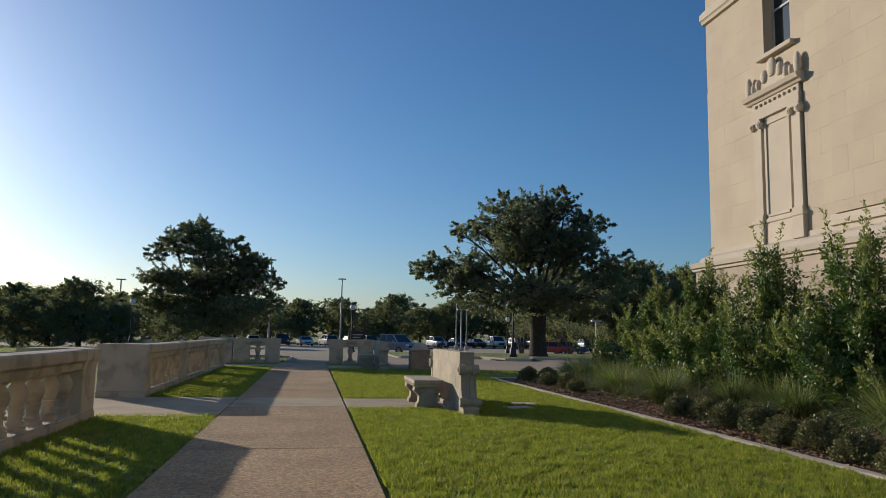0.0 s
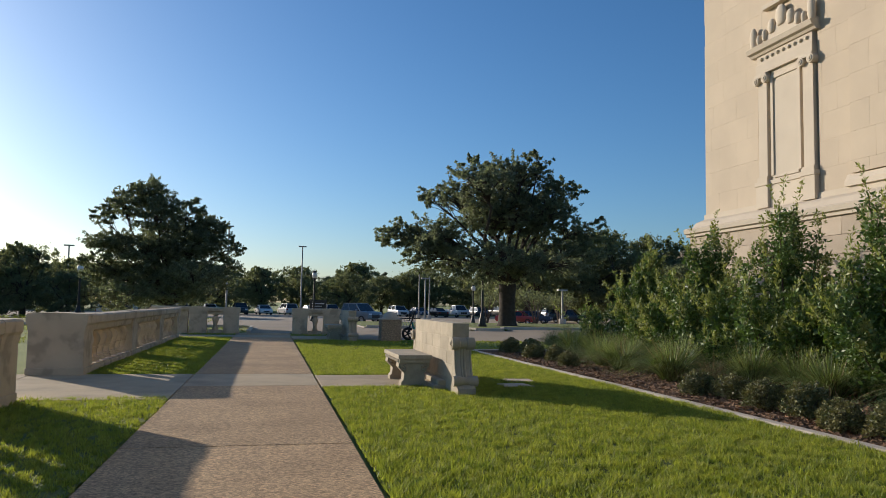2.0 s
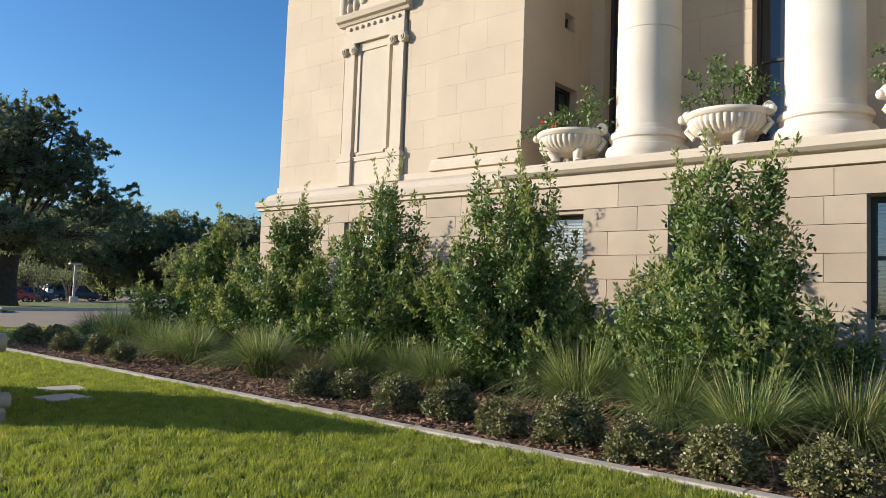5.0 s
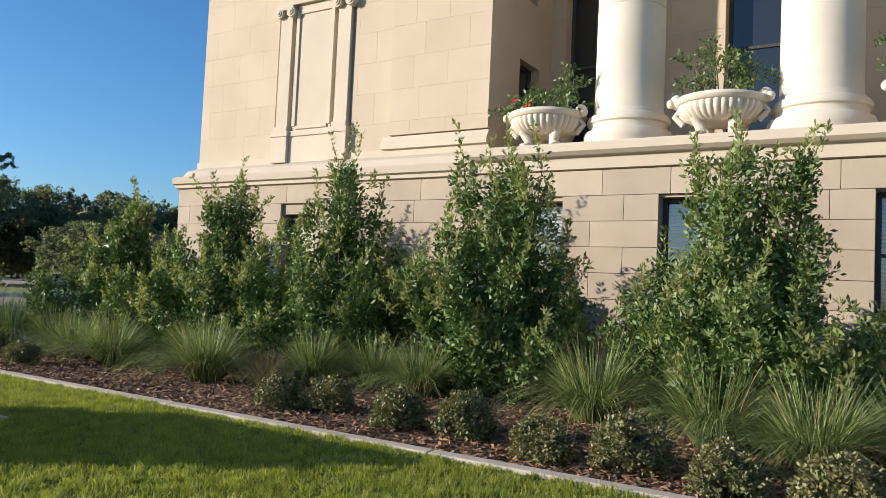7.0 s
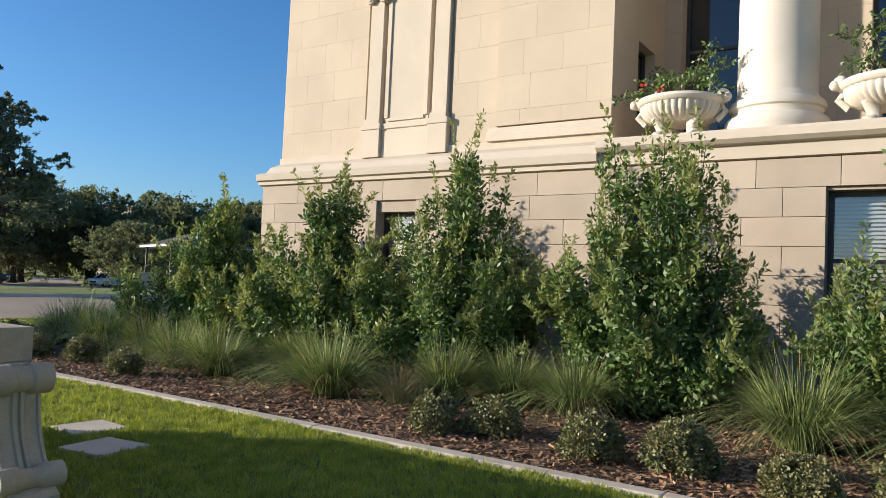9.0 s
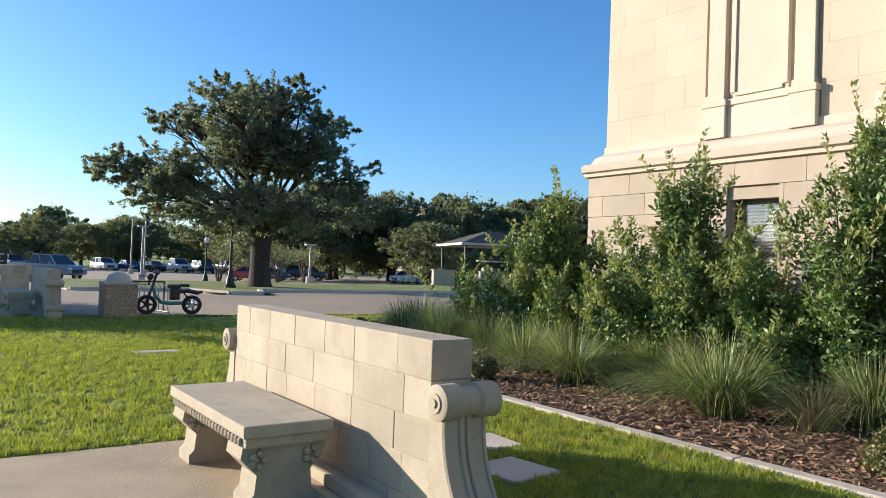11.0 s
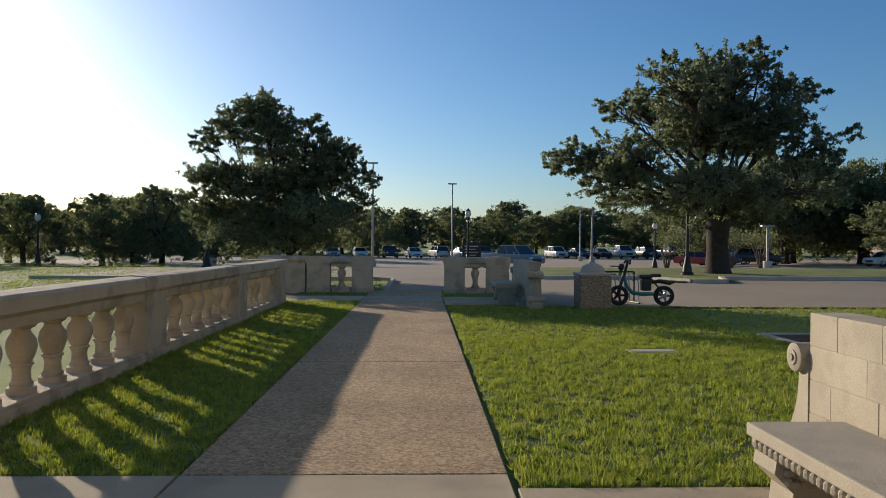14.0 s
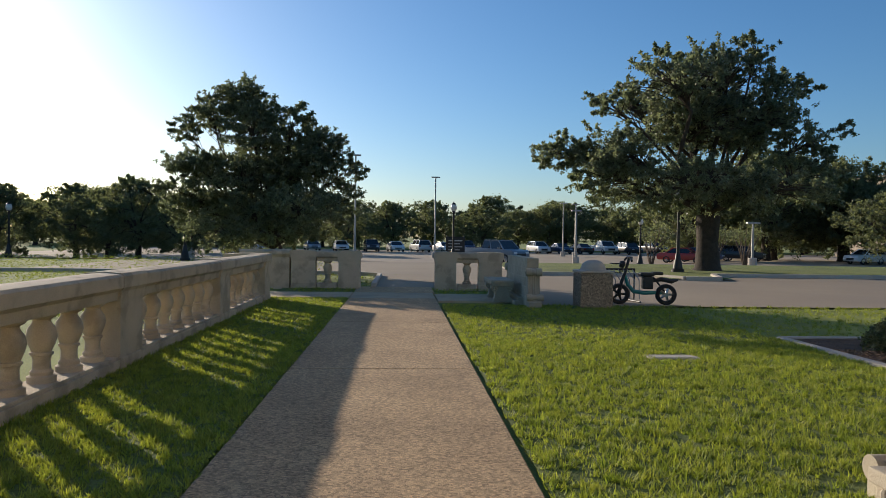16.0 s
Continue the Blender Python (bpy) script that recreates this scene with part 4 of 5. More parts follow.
# ---------------------------------------------------------------- urns with plants on the porch
def urn(x, y, seed):
    t = thing("stone_urn", x, y, 3.4, "fluted white stone urn on scrolled feet with trailing shrub", "urn", "urns on the portico")
    b = B()
    lathe(b, [(0.25, 0.26), (0.4, 0.27), (0.54, 0.32), (0.62, 0.39), (0.65, 0.46), (0.66, 0.53)], 144, wave=lambda a, z: 0.065 * abs(math.sin(18 * a)) - 0.03 if z < 0.5 else 0.0)
    part("bowl", b, MARBLE, t, "fluted round bowl", True)
    b = B()
    lathe(b, [(0.66, 0.5), (0.7, 0.52), (0.72, 0.56), (0.7, 0.6), (0.62, 0.6), (0.6, 0.54), (0.3, 0.5)], 40)
    part("rim", b, MARBLE, t, smooth=True)
    for k in range(4):
        a = math.pi / 4 + k * math.pi / 2
        c, s = math.cos(a), math.sin(a)
        b = B()
        tube(b, [(0.42 * c, 0.42 * s, 0.03), (0.34 * c, 0.34 * s, 0.12), (0.36 * c, 0.36 * s, 0.22), (0.5 * c, 0.5 * s, 0.33)], [0.13, 0.085, 0.1, 0.06], 10)
        box(b, 0.42 * c - 0.13, 0.42 * c + 0.13, 0.42 * s - 0.13, 0.42 * s + 0.13, 0, 0.05, 0.01)
        part("foot", b, MARBLE, t, smooth=True)
    for sgn in (-1, 1):
        b = B()
        bmesh.ops.create_icosphere(b, subdivisions=2, radius=0.11, matrix=Matrix.Translation((-0.1, sgn * 0.68, 0.6)))
        bmesh.ops.create_icosphere(b, subdivisions=2, radius=0.07, matrix=Matrix.Translation((-0.16, sgn * 0.76, 0.57)))
        tube(b, [(-0.05, sgn * 0.62, 0.5), (-0.05, sgn * 0.72, 0.4), (-0.04, sgn * 0.58, 0.28)], 0.05, 8)
        part("carved_handle", b, MARBLE, t, smooth=True)
    t.scale = (0.84, 0.84, 0.98)
    r = np.random.default_rng(seed)
    pl = thing("urn_plant", x, y, 3.9, "straggly green shrub with a few red flowers growing in an urn", "plant", "plants in the urns")
    stems, tips = B(), []
    for k in range(19):
        a = r.random() * 6.28
        rr, hh = 0.25 + 0.75 * r.random(), 0.25 + 0.65 * r.random()
        p = [(0.1 * math.cos(a), 0.1 * math.sin(a), 0.0), (0.4 * rr * math.cos(a), 0.55 * rr * math.sin(a), hh * 0.8), (0.6 * rr * math.cos(a), 0.95 * rr * math.sin(a), hh * (1.0 if k % 3 else 0.5))]
        tube(stems, p, [0.012, 0.008, 0.004], 5)
        for q in (0.45, 0.6, 0.75, 0.9, 1.0):
            tips.append(Vector(p[1]).lerp(Vector(p[2]), (q - 0.4) / 0.6))
    part("stem", stems, TWIG, pl)
    tips = np.array([tuple(p) for p in tips])
    v, f = leaves(r, tips, np.full(len(tips), 0.11), 13, 0.065, 0.5)
    part("foliage", raw_mesh("foliage", v, f, SHRUB_LEAF), SHRUB_LEAF, pl)
    if seed % 2:
        return
    pick = tips[r.permutation(len(tips))[:2]] + np.array([-0.12, 0, -0.05])
    v, f = leaves(r, pick, np.full(2, 0.05), 9, 0.06, 0.8)
    part("flower", raw_mesh("flower", v, f, RED_FLOWER), RED_FLOWER, pl, "small red flowers")


for k, y in enumerate((11.66, 9.12, 6.56, 4.04)):
    urn(10.72, y, 20 + k)


# ---------------------------------------------------------------- planting bed
bm = sheet(B(), 5.32, 10.13, -8, 22.15, 0.012)
solid("mulch_bed", bm, MULCH, "dark red-brown bark mulch bed by the building", "mulch bed", "structure")
rng = np.random.default_rng(9)
n = 26000
px = 5.36 + 3.2 * rng.random(n) ** 1.3
py = 4.5 + 16.5 * rng.random(n) ** 1.15
cen = np.stack([px, py, 0.016 + 0.02 * rng.random(n)], 1)
u = rng.normal(size=(n, 3)) * (1, 1, 0.25)
u /= np.linalg.norm(u, axis=1)[:, None]
w = np.cross(u, rng.normal(size=(n, 3)) * 0.4 + (0, 0, 1))
w /= np.linalg.norm(w, axis=1)[:, None]
la, wa = (0.012 + 0.03 * rng.random(n))[:, None], (0.005 + 0.008 * rng.random(n))[:, None]
v = np.stack([cen - u * la - w * wa, cen + u * la - w * wa, cen + u * la + w * wa, cen - u * la + w * wa], 1).reshape(-1, 3)
tagged(new("mulch_chips", raw_mesh("mulch_chips", v, np.arange(n * 4).reshape(-1, 4), CHIPS)), "loose red-brown bark chips", "mulch", kind="stuff")


def tall_shrub(x, y, height, width, seed):
    """An upright broad-leaved shrub: stems fanning from the foot, leafy sprays, wispy pale tips."""
    r = np.random.default_rng(seed)
    t = thing("tall_shrub", x, y, 0, "tall green broad-leaved shrub with pale young shoots against the wall", "shrub", "tall shrubs by the wall")
    st, cen, rad, tips = B(), [], [], []
    shoots = 38
    for k in range(shoots):
        a = 2.399 * k + r.normal() * 0.3
        if k < 8:                                       # leaders that make the narrow top
            reach, hh = width * (0.1 + 0.32 * r.random()), height * (0.78 + 0.22 * r.random())
        elif k < 16:
            reach, hh = width * (0.38 + 0.32 * r.random()), height * (0.5 + 0.2 * r.random())
        else:                                           # skirts
            reach, hh = width * (0.7 + 0.35 * r.random()), height * (0.2 + 0.3 * r.random())
        if k == 0:
            reach, hh = 0.1, height
        ca, sa = math.cos(a), math.sin(a)
        p0, p1, p2 = Vector((0.1 * ca, 0.1 * sa, 0)), Vector((reach * 0.75 * ca, reach * 0.75 * sa, hh * 0.4)), Vector((reach * ca, reach * sa, hh))
        tube(st, [p0, (p0 + 2 * p1 + p2) / 4, p2], [0.024, 0.014, 0.004], 5)
        n = int(7 + 9 * hh / height)
        for q in np.linspace(0.16, 0.94, n).tolist():
            c = (1 - q) ** 2 * p0 + 2 * q * (1 - q) * p1 + q * q * p2
            for _ in range(3):
                g = 0.2 * (1.15 - q)
                cc = c + Vector((r.normal() * g, r.normal() * g, r.normal() * 0.09))
                cc.z = max(cc.z, 0.16)
                cen.append(tuple(cc))
                rad.append(0.09 + 0.1 * r.random())
        tips.append((p2, 0.8))
        for _ in range(3):
            q = 0.55 + 0.4 * r.random()
            c = (1 - q) ** 2 * p0 + 2 * q * (1 - q) * p1 + q * q * p2
            tips.append((c + Vector((ca * 0.12 + r.normal() * 0.14, sa * 0.12 + r.normal() * 0.14, 0.12)), 0.5))
    part("stem", st, TWIG, t)
    v, f = leaves(r, cen, rad, 34, 0.07, 0.46, 0.4, 0.9, 0.8)
    part("foliage", raw_mesh("foliage", v, f, SHRUB_LEAF), SHRUB_LEAF, t)
    cen2, rad2 = [], []
    for e, up in tips:
        bend = (r.normal() * 0.018, r.normal() * 0.018)
        ln = 0.03 + 0.03 * r.random()
        for q in range(9):
            cen2.append((e.x + bend[0] * q, e.y + bend[1] * q, e.z - 0.14 + q * ln * up * 1.5))
            rad2.append(0.06 - 0.005 * q)
    v, f = leaves(r, cen2, rad2, 7, 0.07, 0.36, 0.9)
    part("young_shoot", raw_mesh("young_shoot", v, f, NEW_LEAF), NEW_LEAF, t, "pale yellow-green young shoots")


for k, (x, y, h, w_) in enumerate([(8.6, 18.7, 2.65, 1.5), (8.5, 16.05, 2.85, 1.35), (8.6, 13.8, 3.05, 1.35), (8.45, 11.2, 3.0, 1.35), (8.4, 8.4, 2.9, 1.5), (8.5, 4.9, 2.8, 1.3)]):
    tall_shrub(x, y, h, w_ * 0.95, 40 + k)


def low_shrub_mesh(seed):
    """A dense dome of short leafy twigs, lumpy in outline."""
    r = np.random.default_rng(seed)
    k = 150
    d = r.normal(size=(k, 3))
    d /= np.linalg.norm(d, axis=1)[:, None]
    d[:, 2] = abs(d[:, 2]) * 1.1 - 0.12
    lump = 1 + 0.13 * np.sin(3 * np.arctan2(d[:, 1], d[:, 0]) + seed) + 0.1 * r.normal(size=k)
    cen = d * np.array([0.225, 0.225, 0.27]) * lump[:, None] + (0, 0, 0.1)
    cen[:, 2] = np.maximum(cen[:, 2], 0.05)
    v, f = leaves(r, cen, 0.03 + 0.03 * r.random(k), 34, 0.03, 0.6, 0.2, 0.8, 1.0)
    inner = r.normal(size=(60, 3)) * (0.085, 0.085, 0.06) + (0, 0, 0.16)
    v2, f2 = leaves(r, inner, np.full(60, 0.06), 22, 0.032, 0.7, 0.2)
    return raw_mesh("foliage", np.concatenate([v, v2]), np.concatenate([f, f2 + len(v)]), BOX_LEAF)


low_meshes = [low_shrub_mesh(60 + k) for k in range(3)]
stem_b = B()
for k in range(7):
    a = k * 0.9
    tube(stem_b, [(0, 0, 0), (0.08 * math.cos(a), 0.08 * math.sin(a), 0.12), (0.2 * math.cos(a), 0.2 * math.sin(a), 0.26)], [0.012, 0.008, 0.004], 5)
low_stem = mesh_of(stem_b, "stem", TWIG)
for k, (x, y, s) in enumerate([(5.86, 12.32, 0.98), (6.13, 11.88, 1.05), (5.88, 10.88, 1.05), (5.96, 10.24, 1.12), (5.67, 9.37, 1.0), (5.77, 8.74, 1.2), (5.6, 8.04, 0.98), (5.55, 7.36, 1.15), (5.6, 6.67, 1.1), (5.65, 5.95, 1.0), (5.7, 5.2, 1.0), (5.88, 16.95, 0.9), (6.2, 18.4, 1.0), (6.0, 19.3, 1.0), (6.3, 20.2, 1.1), (6.0, 21.0, 1.1), (6.7, 21.4, 1.1)]):
    t = thing("low_shrub", x, y, 0, "small rounded clipped shrub with bronze-green leaves in mulch", "shrub", "low shrubs along the bed", rz=k * 71)
    t.scale = (s * 0.92, s * 0.92, s * 0.85)
    part("stem", low_stem, TWIG, t)
    part("foliage", low_meshes[k % 3], BOX_LEAF, t)


def grass_clump_mesh(seed, n=1250, material=BLADE):
    """A fountain of fine blades: stiff in the middle, arching over and down at the rim."""
    r = np.random.default_rng(seed)
    az = r.random(n) * 6.283
    lean = 0.15 + 1.2 * r.random(n) ** 0.7
    lean *= 1 + 0.25 * np.sin(2 * az + seed)
    h = 0.48 + 0.42 * r.random(n)
    foot = 0.15 * r.random(n) ** 0.5
    out = np.stack([np.cos(az), np.sin(az), np.zeros(n)], 1)
    tilt = az + 0.45 * r.normal(size=n)
    way = np.stack([np.cos(tilt), np.sin(tilt), np.zeros(n)], 1)
    turn = tilt + 0.8 * r.normal(size=n)
    side = np.stack([-np.sin(turn), np.cos(turn), np.zeros(n)], 1) * 0.0045
    rows = []
    for q in (0.0, 0.28, 0.52, 0.72, 0.88, 1.0):
        reach = lean * h * 0.85 * q ** 1.3
        z = h * (q - 0.6 * lean ** 1.4 * q ** 2.6)
        c = out * foot[:, None] + way * reach[:, None]
        c[:, 2] += np.maximum(z, 0.01)
        wq = 1.25 - q * 1.1
        rows += [c - side * wq, c + side * wq]
    v = np.stack(rows, 1).reshape(-1, 3)
    k = np.arange(n)[:, None] * 12
    f = np.concatenate([k + np.array([[2 * i, 2 * i + 1, 2 * i + 3, 2 * i + 2]]) for i in range(5)])
    return raw_mesh("tuft", v, f, material)


clumps = [grass_clump_mesh(80 + k) for k in range(4)]
skirts = [grass_clump_mesh(90 + k, 90, STRAW) for k in range(2)]
for k, (x, y, s) in enumerate([(6.68, 16.2, 1.05), (6.6, 14.2, 1.12), (7.1, 14.9, 0.95), (7.4, 13.2, 0.95), (7.75, 12.55, 1.0), (7.6, 11.75, 1.0), (7.55, 9.65, 1.2), (7.1, 8.4, 1.1), (6.88, 7.6, 1.15), (7.45, 6.9, 1.15), (6.8, 5.8, 1.1), (7.0, 4.6, 1.1), (6.8, 17.2, 1.0), (7.6, 17.6, 1.05),
                                (7.2, 18.4, 1.0), (7.0, 19.3, 1.05), (7.8, 20.0, 1.1), (8.6, 20.6, 1.1), (7.3, 20.9, 1.0), (8.0, 21.5, 1.1), (9.0, 21.6, 1.1), (7.8, 15.9, 1.0), (9.4, 20.4, 1.0)]):
    t = thing("grass_clump", x, y, 0.01, "fountain-shaped clump of fine green ornamental grass", "ornamental grass", "grass clumps in the bed", rz=k * 53)
    t.scale = (s, s, s * (0.9 + 0.05 * (k % 4)))
    part("tuft", clumps[k % 4], BLADE, t)
    part("dead_skirt", skirts[k % 2], STRAW, t, "straw-coloured dead blades")
t = thing("dry_grass_clump", 6.85, 13.45, 0.01, "small half-dead straw-coloured grass clump in mulch", "ornamental grass")
t.scale = (0.7, 0.7, 0.75)
part("tuft", grass_clump_mesh(97, 330, STRAW), STRAW, t)


# ---------------------------------------------------------------- trees
def tree(name, x, y, outline, seed, label, clear, trunk, pads, per_pad, per, size, leaf, group="", zbase=None, pad=0.2, depth=1.0, sprigs=5, poke=0.06):
    """Trunk, forking limbs and flat leaf sprays inside an outline of (height, reach to -x, reach to +x)."""
    r = np.random.default_rng(seed)
    t = thing(name, x, y, gz(y) if zbase is None else zbase, label, "tree", group)
    zs, ls, rs = (np.array(c, float) for c in zip(*outline))
    low, high = zs[0], zs[-1]
    spread = float(max((ls + rs) / 2))

    def ring(z):
        a, b = float(np.interp(z, zs, ls)), float(np.interp(z, zs, rs))
        return (b - a) / 2, (a + b) / 2

    fork = Vector((0, 0, clear * 0.8))
    wood = B()
    tube(wood, [(0, 0, -0.1), (0.02, 0, 0.25), (0.03, 0.02, clear * 0.5), tuple(fork)], [trunk * 1.5, trunk * 1.1, trunk * 0.95, trunk * 1.05], 12)
    cen, rad, limbs = [], [], []
    for k in range(10):
        z = low + (high - low) * (0.25 + 0.6 * ((k * 0.37) % 1.0))
        cx, out = ring(z)
        a = 2.399 * k + 0.5
        e = Vector((cx + out * 0.62 * math.cos(a), out * 0.62 * math.sin(a) * depth, z))
        p1 = fork.lerp(e, 0.35) + Vector((r.normal() * 0.04, r.normal() * 0.04, 0.06)) * (high - low)
        p2 = fork.lerp(e, 0.7) + Vector((r.normal() * 0.05, r.normal() * 0.05, 0.07)) * (high - low)
        tube(wood, [fork, p1, p2, e], [trunk * 0.5, trunk * 0.34, trunk * 0.2, trunk * 0.08], 8)
        limbs += [fork.lerp(p1, 0.7), p1.lerp(p2, 0.4), p1.lerp(p2, 0.8), p2.lerp(e, 0.3), p2.lerp(e, 0.8)]
    for k in range(pads):
        q = (k + 0.5) / pads
        z = low + (high - low) * (1 - (1 - q) ** 1.15) - 0.02 * spread
        cx, out = ring(z)
        pr = min(spread * pad * (0.65 + 0.7 * r.random()), out * 0.8 + 0.1)
        a = 2.399 * k + r.normal() * 0.3
        rr = max(out - pr * 0.85, 0.0) * (1.0 if k % 5 < 3 else (0.62 if k % 5 == 3 else 0.25)) * (0.9 + 0.14 * r.random())
        h = Vector((cx + rr * math.cos(a), rr * math.sin(a) * depth, z - pr * 0.15))
        root = min(limbs, key=lambda p: (p - h).length + 0.6 * max(p.z - h.z, 0))
        mid = root.lerp(h, 0.55) + Vector((r.normal() * 0.03, r.normal() * 0.03, 0.03)) * (high - low)
        tube(wood, [root, mid, h], [trunk * 0.15, trunk * 0.1, trunk * 0.04], 5)
        slope = (r.normal() * 0.15, r.normal() * 0.15)
        for j in range(per_pad):
            b = r.random() * 6.283
            d = pr * r.random() ** 0.6
            ex, ey = d * math.cos(b), d * math.sin(b)
            c = Vector((h.x + ex, h.y + ey, h.z + ex * slope[0] + ey * slope[1] - 0.35 * d * d / pr + r.normal() * pr * 0.17))
            kx, ko = ring(c.z)
            over = math.hypot(c.x - kx, c.y / depth) / max(ko, 0.05)
            if over > 1.0 or c.z > high:
                continue
            if j % 4 == 0:
                tube(wood, [h.lerp(mid, 0.25 * r.random()), h.lerp(c, 0.5) + Vector((0, 0, 0.1 * pr)), c], [trunk * 0.08, trunk * 0.05, trunk * 0.02], 4)
            cen.append(tuple(c))
            rad.append(pr * (0.17 + 0.2 * r.random()))
        away = Vector((h.x - cx, h.y, 0.55 * (z - low) / (high - low) * spread)).normalized()
        for j in range(sprigs):
            d = (away + Vector((r.normal(), r.normal(), r.normal() * 0.7)) * 0.55).normalized()
            p0 = h + d * pr * 0.5
            p1 = h + d * pr * (0.95 + 0.3 * r.random())
            kx, ko = ring(p1.z)
            if p1.z > high + poke * 0.6 * spread or math.hypot(p1.x - kx, p1.y / depth) > ko + poke * spread:
                continue
            tube(wood, [p0, p1 + Vector((0, 0, 0.06 * pr))], [trunk * 0.05, trunk * 0.015], 4)
            for w in range(5):
                c = p0.lerp(p1, 0.2 + 0.19 * w)
                cen.append(tuple(c + Vector((r.normal(), r.normal(), r.normal())) * pr * 0.06))
                rad.append(pr * (0.13 - 0.019 * w))
    part("trunk", wood, BARK, t, smooth=True)
    v, f = leaves(r, cen, rad, per, size, 0.55, 0.0, 0.62, 0.1, True)
    part("crown", raw_mesh("crown", v, f, leaf), leaf, t)
    return t


def lobed_tree(name, x, y, lobes, seed, label, fork_z, trunk, density, per, size, leaf, depth, lean=0.0):
    """Trunk, crooked limbs and ragged leaf sprays in many lobes of (across, height, half width, half height)."""
    r = np.random.default_rng(seed)
    t = thing(name, x, y, gz(y), label, "tree")
    wood, cen, rad = B(), [], []
    fork = Vector((lean, 0, fork_z))
    tube(wood, [(0, 0, -0.1), (0.02, 0, 0.2), (lean * 0.3, 0.03, fork_z * 0.5), tuple(fork)], [trunk * 1.5, trunk * 1.12, trunk * 0.92, trunk * 1.05], 14)
    top = max(z for _, z, _, _ in lobes)
    k = 0
    for cx, cz, hw, hh in lobes:
        spots = [0.0] if hw < 0.35 * depth else [-0.5, 0.5]
        for off in spots:
            k += 1
            cy = depth * (off + 0.5 * math.sin(2.4 * k)) * math.sqrt(max(0.15, 1 - (cz / (top * 1.25)) ** 2))
            c = Vector((cx, cy, cz))
            p1 = fork.lerp(c, 0.38) + Vector((r.normal() * 0.12, r.normal() * 0.12, 0.16)) * hw
            p2 = fork.lerp(c, 0.72) + Vector((r.normal() * 0.16, r.normal() * 0.16, 0.1)) * hw
            th = trunk * min(0.34, 0.14 + 0.07 * hw)
            tube(wood, [fork, p1, p2, c], [th, th * 0.75, th * 0.5, th * 0.2], 8)
            for j in range(max(6, int(density * hw * hh))):
                d = Vector((r.normal(), r.normal(), r.normal() + 0.25)).normalized()
                m = 0.4 + 0.57 * r.random() ** 0.7
                h = c + Vector((d.x * hw * m, d.y * hw * m, d.z * hh * m))
                root = p2.lerp(c, r.random())
                mid = root.lerp(h, 0.55) + Vector((0, 0, 0.08 * hw))
                tube(wood, [root, mid, h], [th * 0.22, th * 0.14, th * 0.05], 5)
                out = Vector((d.x, d.y, d.z * 0.45)).normalized()
                ln = 0.3 * (hw + hh) * (0.22 + 0.5 * r.random())
                for w in range(6):
                    q = h + out * ln * (w / 5 - 0.45) + Vector((r.normal(), r.normal(), r.normal() * 0.5)) * ln * 0.42
                    cen.append(tuple(q))
                    rad.append(ln * (0.3 - 0.02 * w) * (0.6 + 0.7 * r.random()))
                if j % 2 == 0:
                    e = h + (out + Vector((0, 0, 0.3))) * ln * 1.05
                    tube(wood, [h, e], [th * 0.06, th * 0.02], 4)
                    for w in range(4):
                        cen.append(tuple(h.lerp(e, 0.4 + 0.2 * w)))
                        rad.append(ln * (0.17 - 0.025 * w))
    part("trunk", wood, BARK, t, smooth=True)
    v, f = leaves(r, cen, rad, per, size, 0.55, 0.0, 0.6, 0.1, True)
    part("crown", raw_mesh("crown", v, f, leaf), leaf, t)
    return t


lobed_tree("oak_tree", 13.5, 44.0,
           [(-1.8, 9.55, 0.85, 0.5), (1.4, 9.7, 0.9, 0.6), (0.15, 8.65, 2.3, 1.0), (-2.7, 8.0, 2.2, 0.9), (-4.9, 7.0, 1.1, 0.5), (-6.6, 5.25, 1.35, 0.95), (-4.6, 4.9, 2.0, 1.1),
            (-0.5, 6.5, 2.6, 1.4), (3.5, 8.3, 1.3, 0.75), (3.9, 7.15, 1.25, 0.6), (3.8, 5.65, 1.4, 0.75), (2.1, 6.8, 1.8, 1.5), (-1.9, 3.6, 2.4, 1.1), (-5.4, 4.0, 1.3, 1.0), (3.1, 3.9, 1.9, 1.2), (1.0, 3.3, 2.1, 0.8)], 7,
           "large spreading live oak with a dark open crown", 2.5, 0.5, 24.0, 20, 0.12, OAK_LEAF, 4.2)
lobed_tree("live_oak", -4.2, 36.2,
           [(-1.05, 5.65, 0.88, 0.6), (-2.0, 5.2, 0.88, 0.55), (-2.8, 4.65, 0.64, 0.4), (-2.3, 3.5, 1.2, 0.55), (-0.56, 4.65, 1.1, 0.88), (0.7, 5.0, 0.62, 0.58), (1.4, 4.3, 0.88, 0.6), (2.2, 3.35, 0.8, 0.64),
            (0.8, 3.4, 1.4, 0.95), (-0.96, 3.1, 1.4, 0.88), (-2.85, 2.7, 0.72, 0.5), (-2.15, 2.1, 1.35, 0.65), (-0.4, 2.0, 1.2, 0.7), (1.25, 2.1, 1.2, 0.7), (2.4, 2.55, 0.55, 0.5), (0.3, 1.4, 1.3, 0.5), (-1.3, 1.4, 1.0, 0.45)], 11,
           "dense dark green young oak behind the balustrade", 0.9, 0.17, 80.0, 17, 0.075, OAK_LEAF, 2.4)

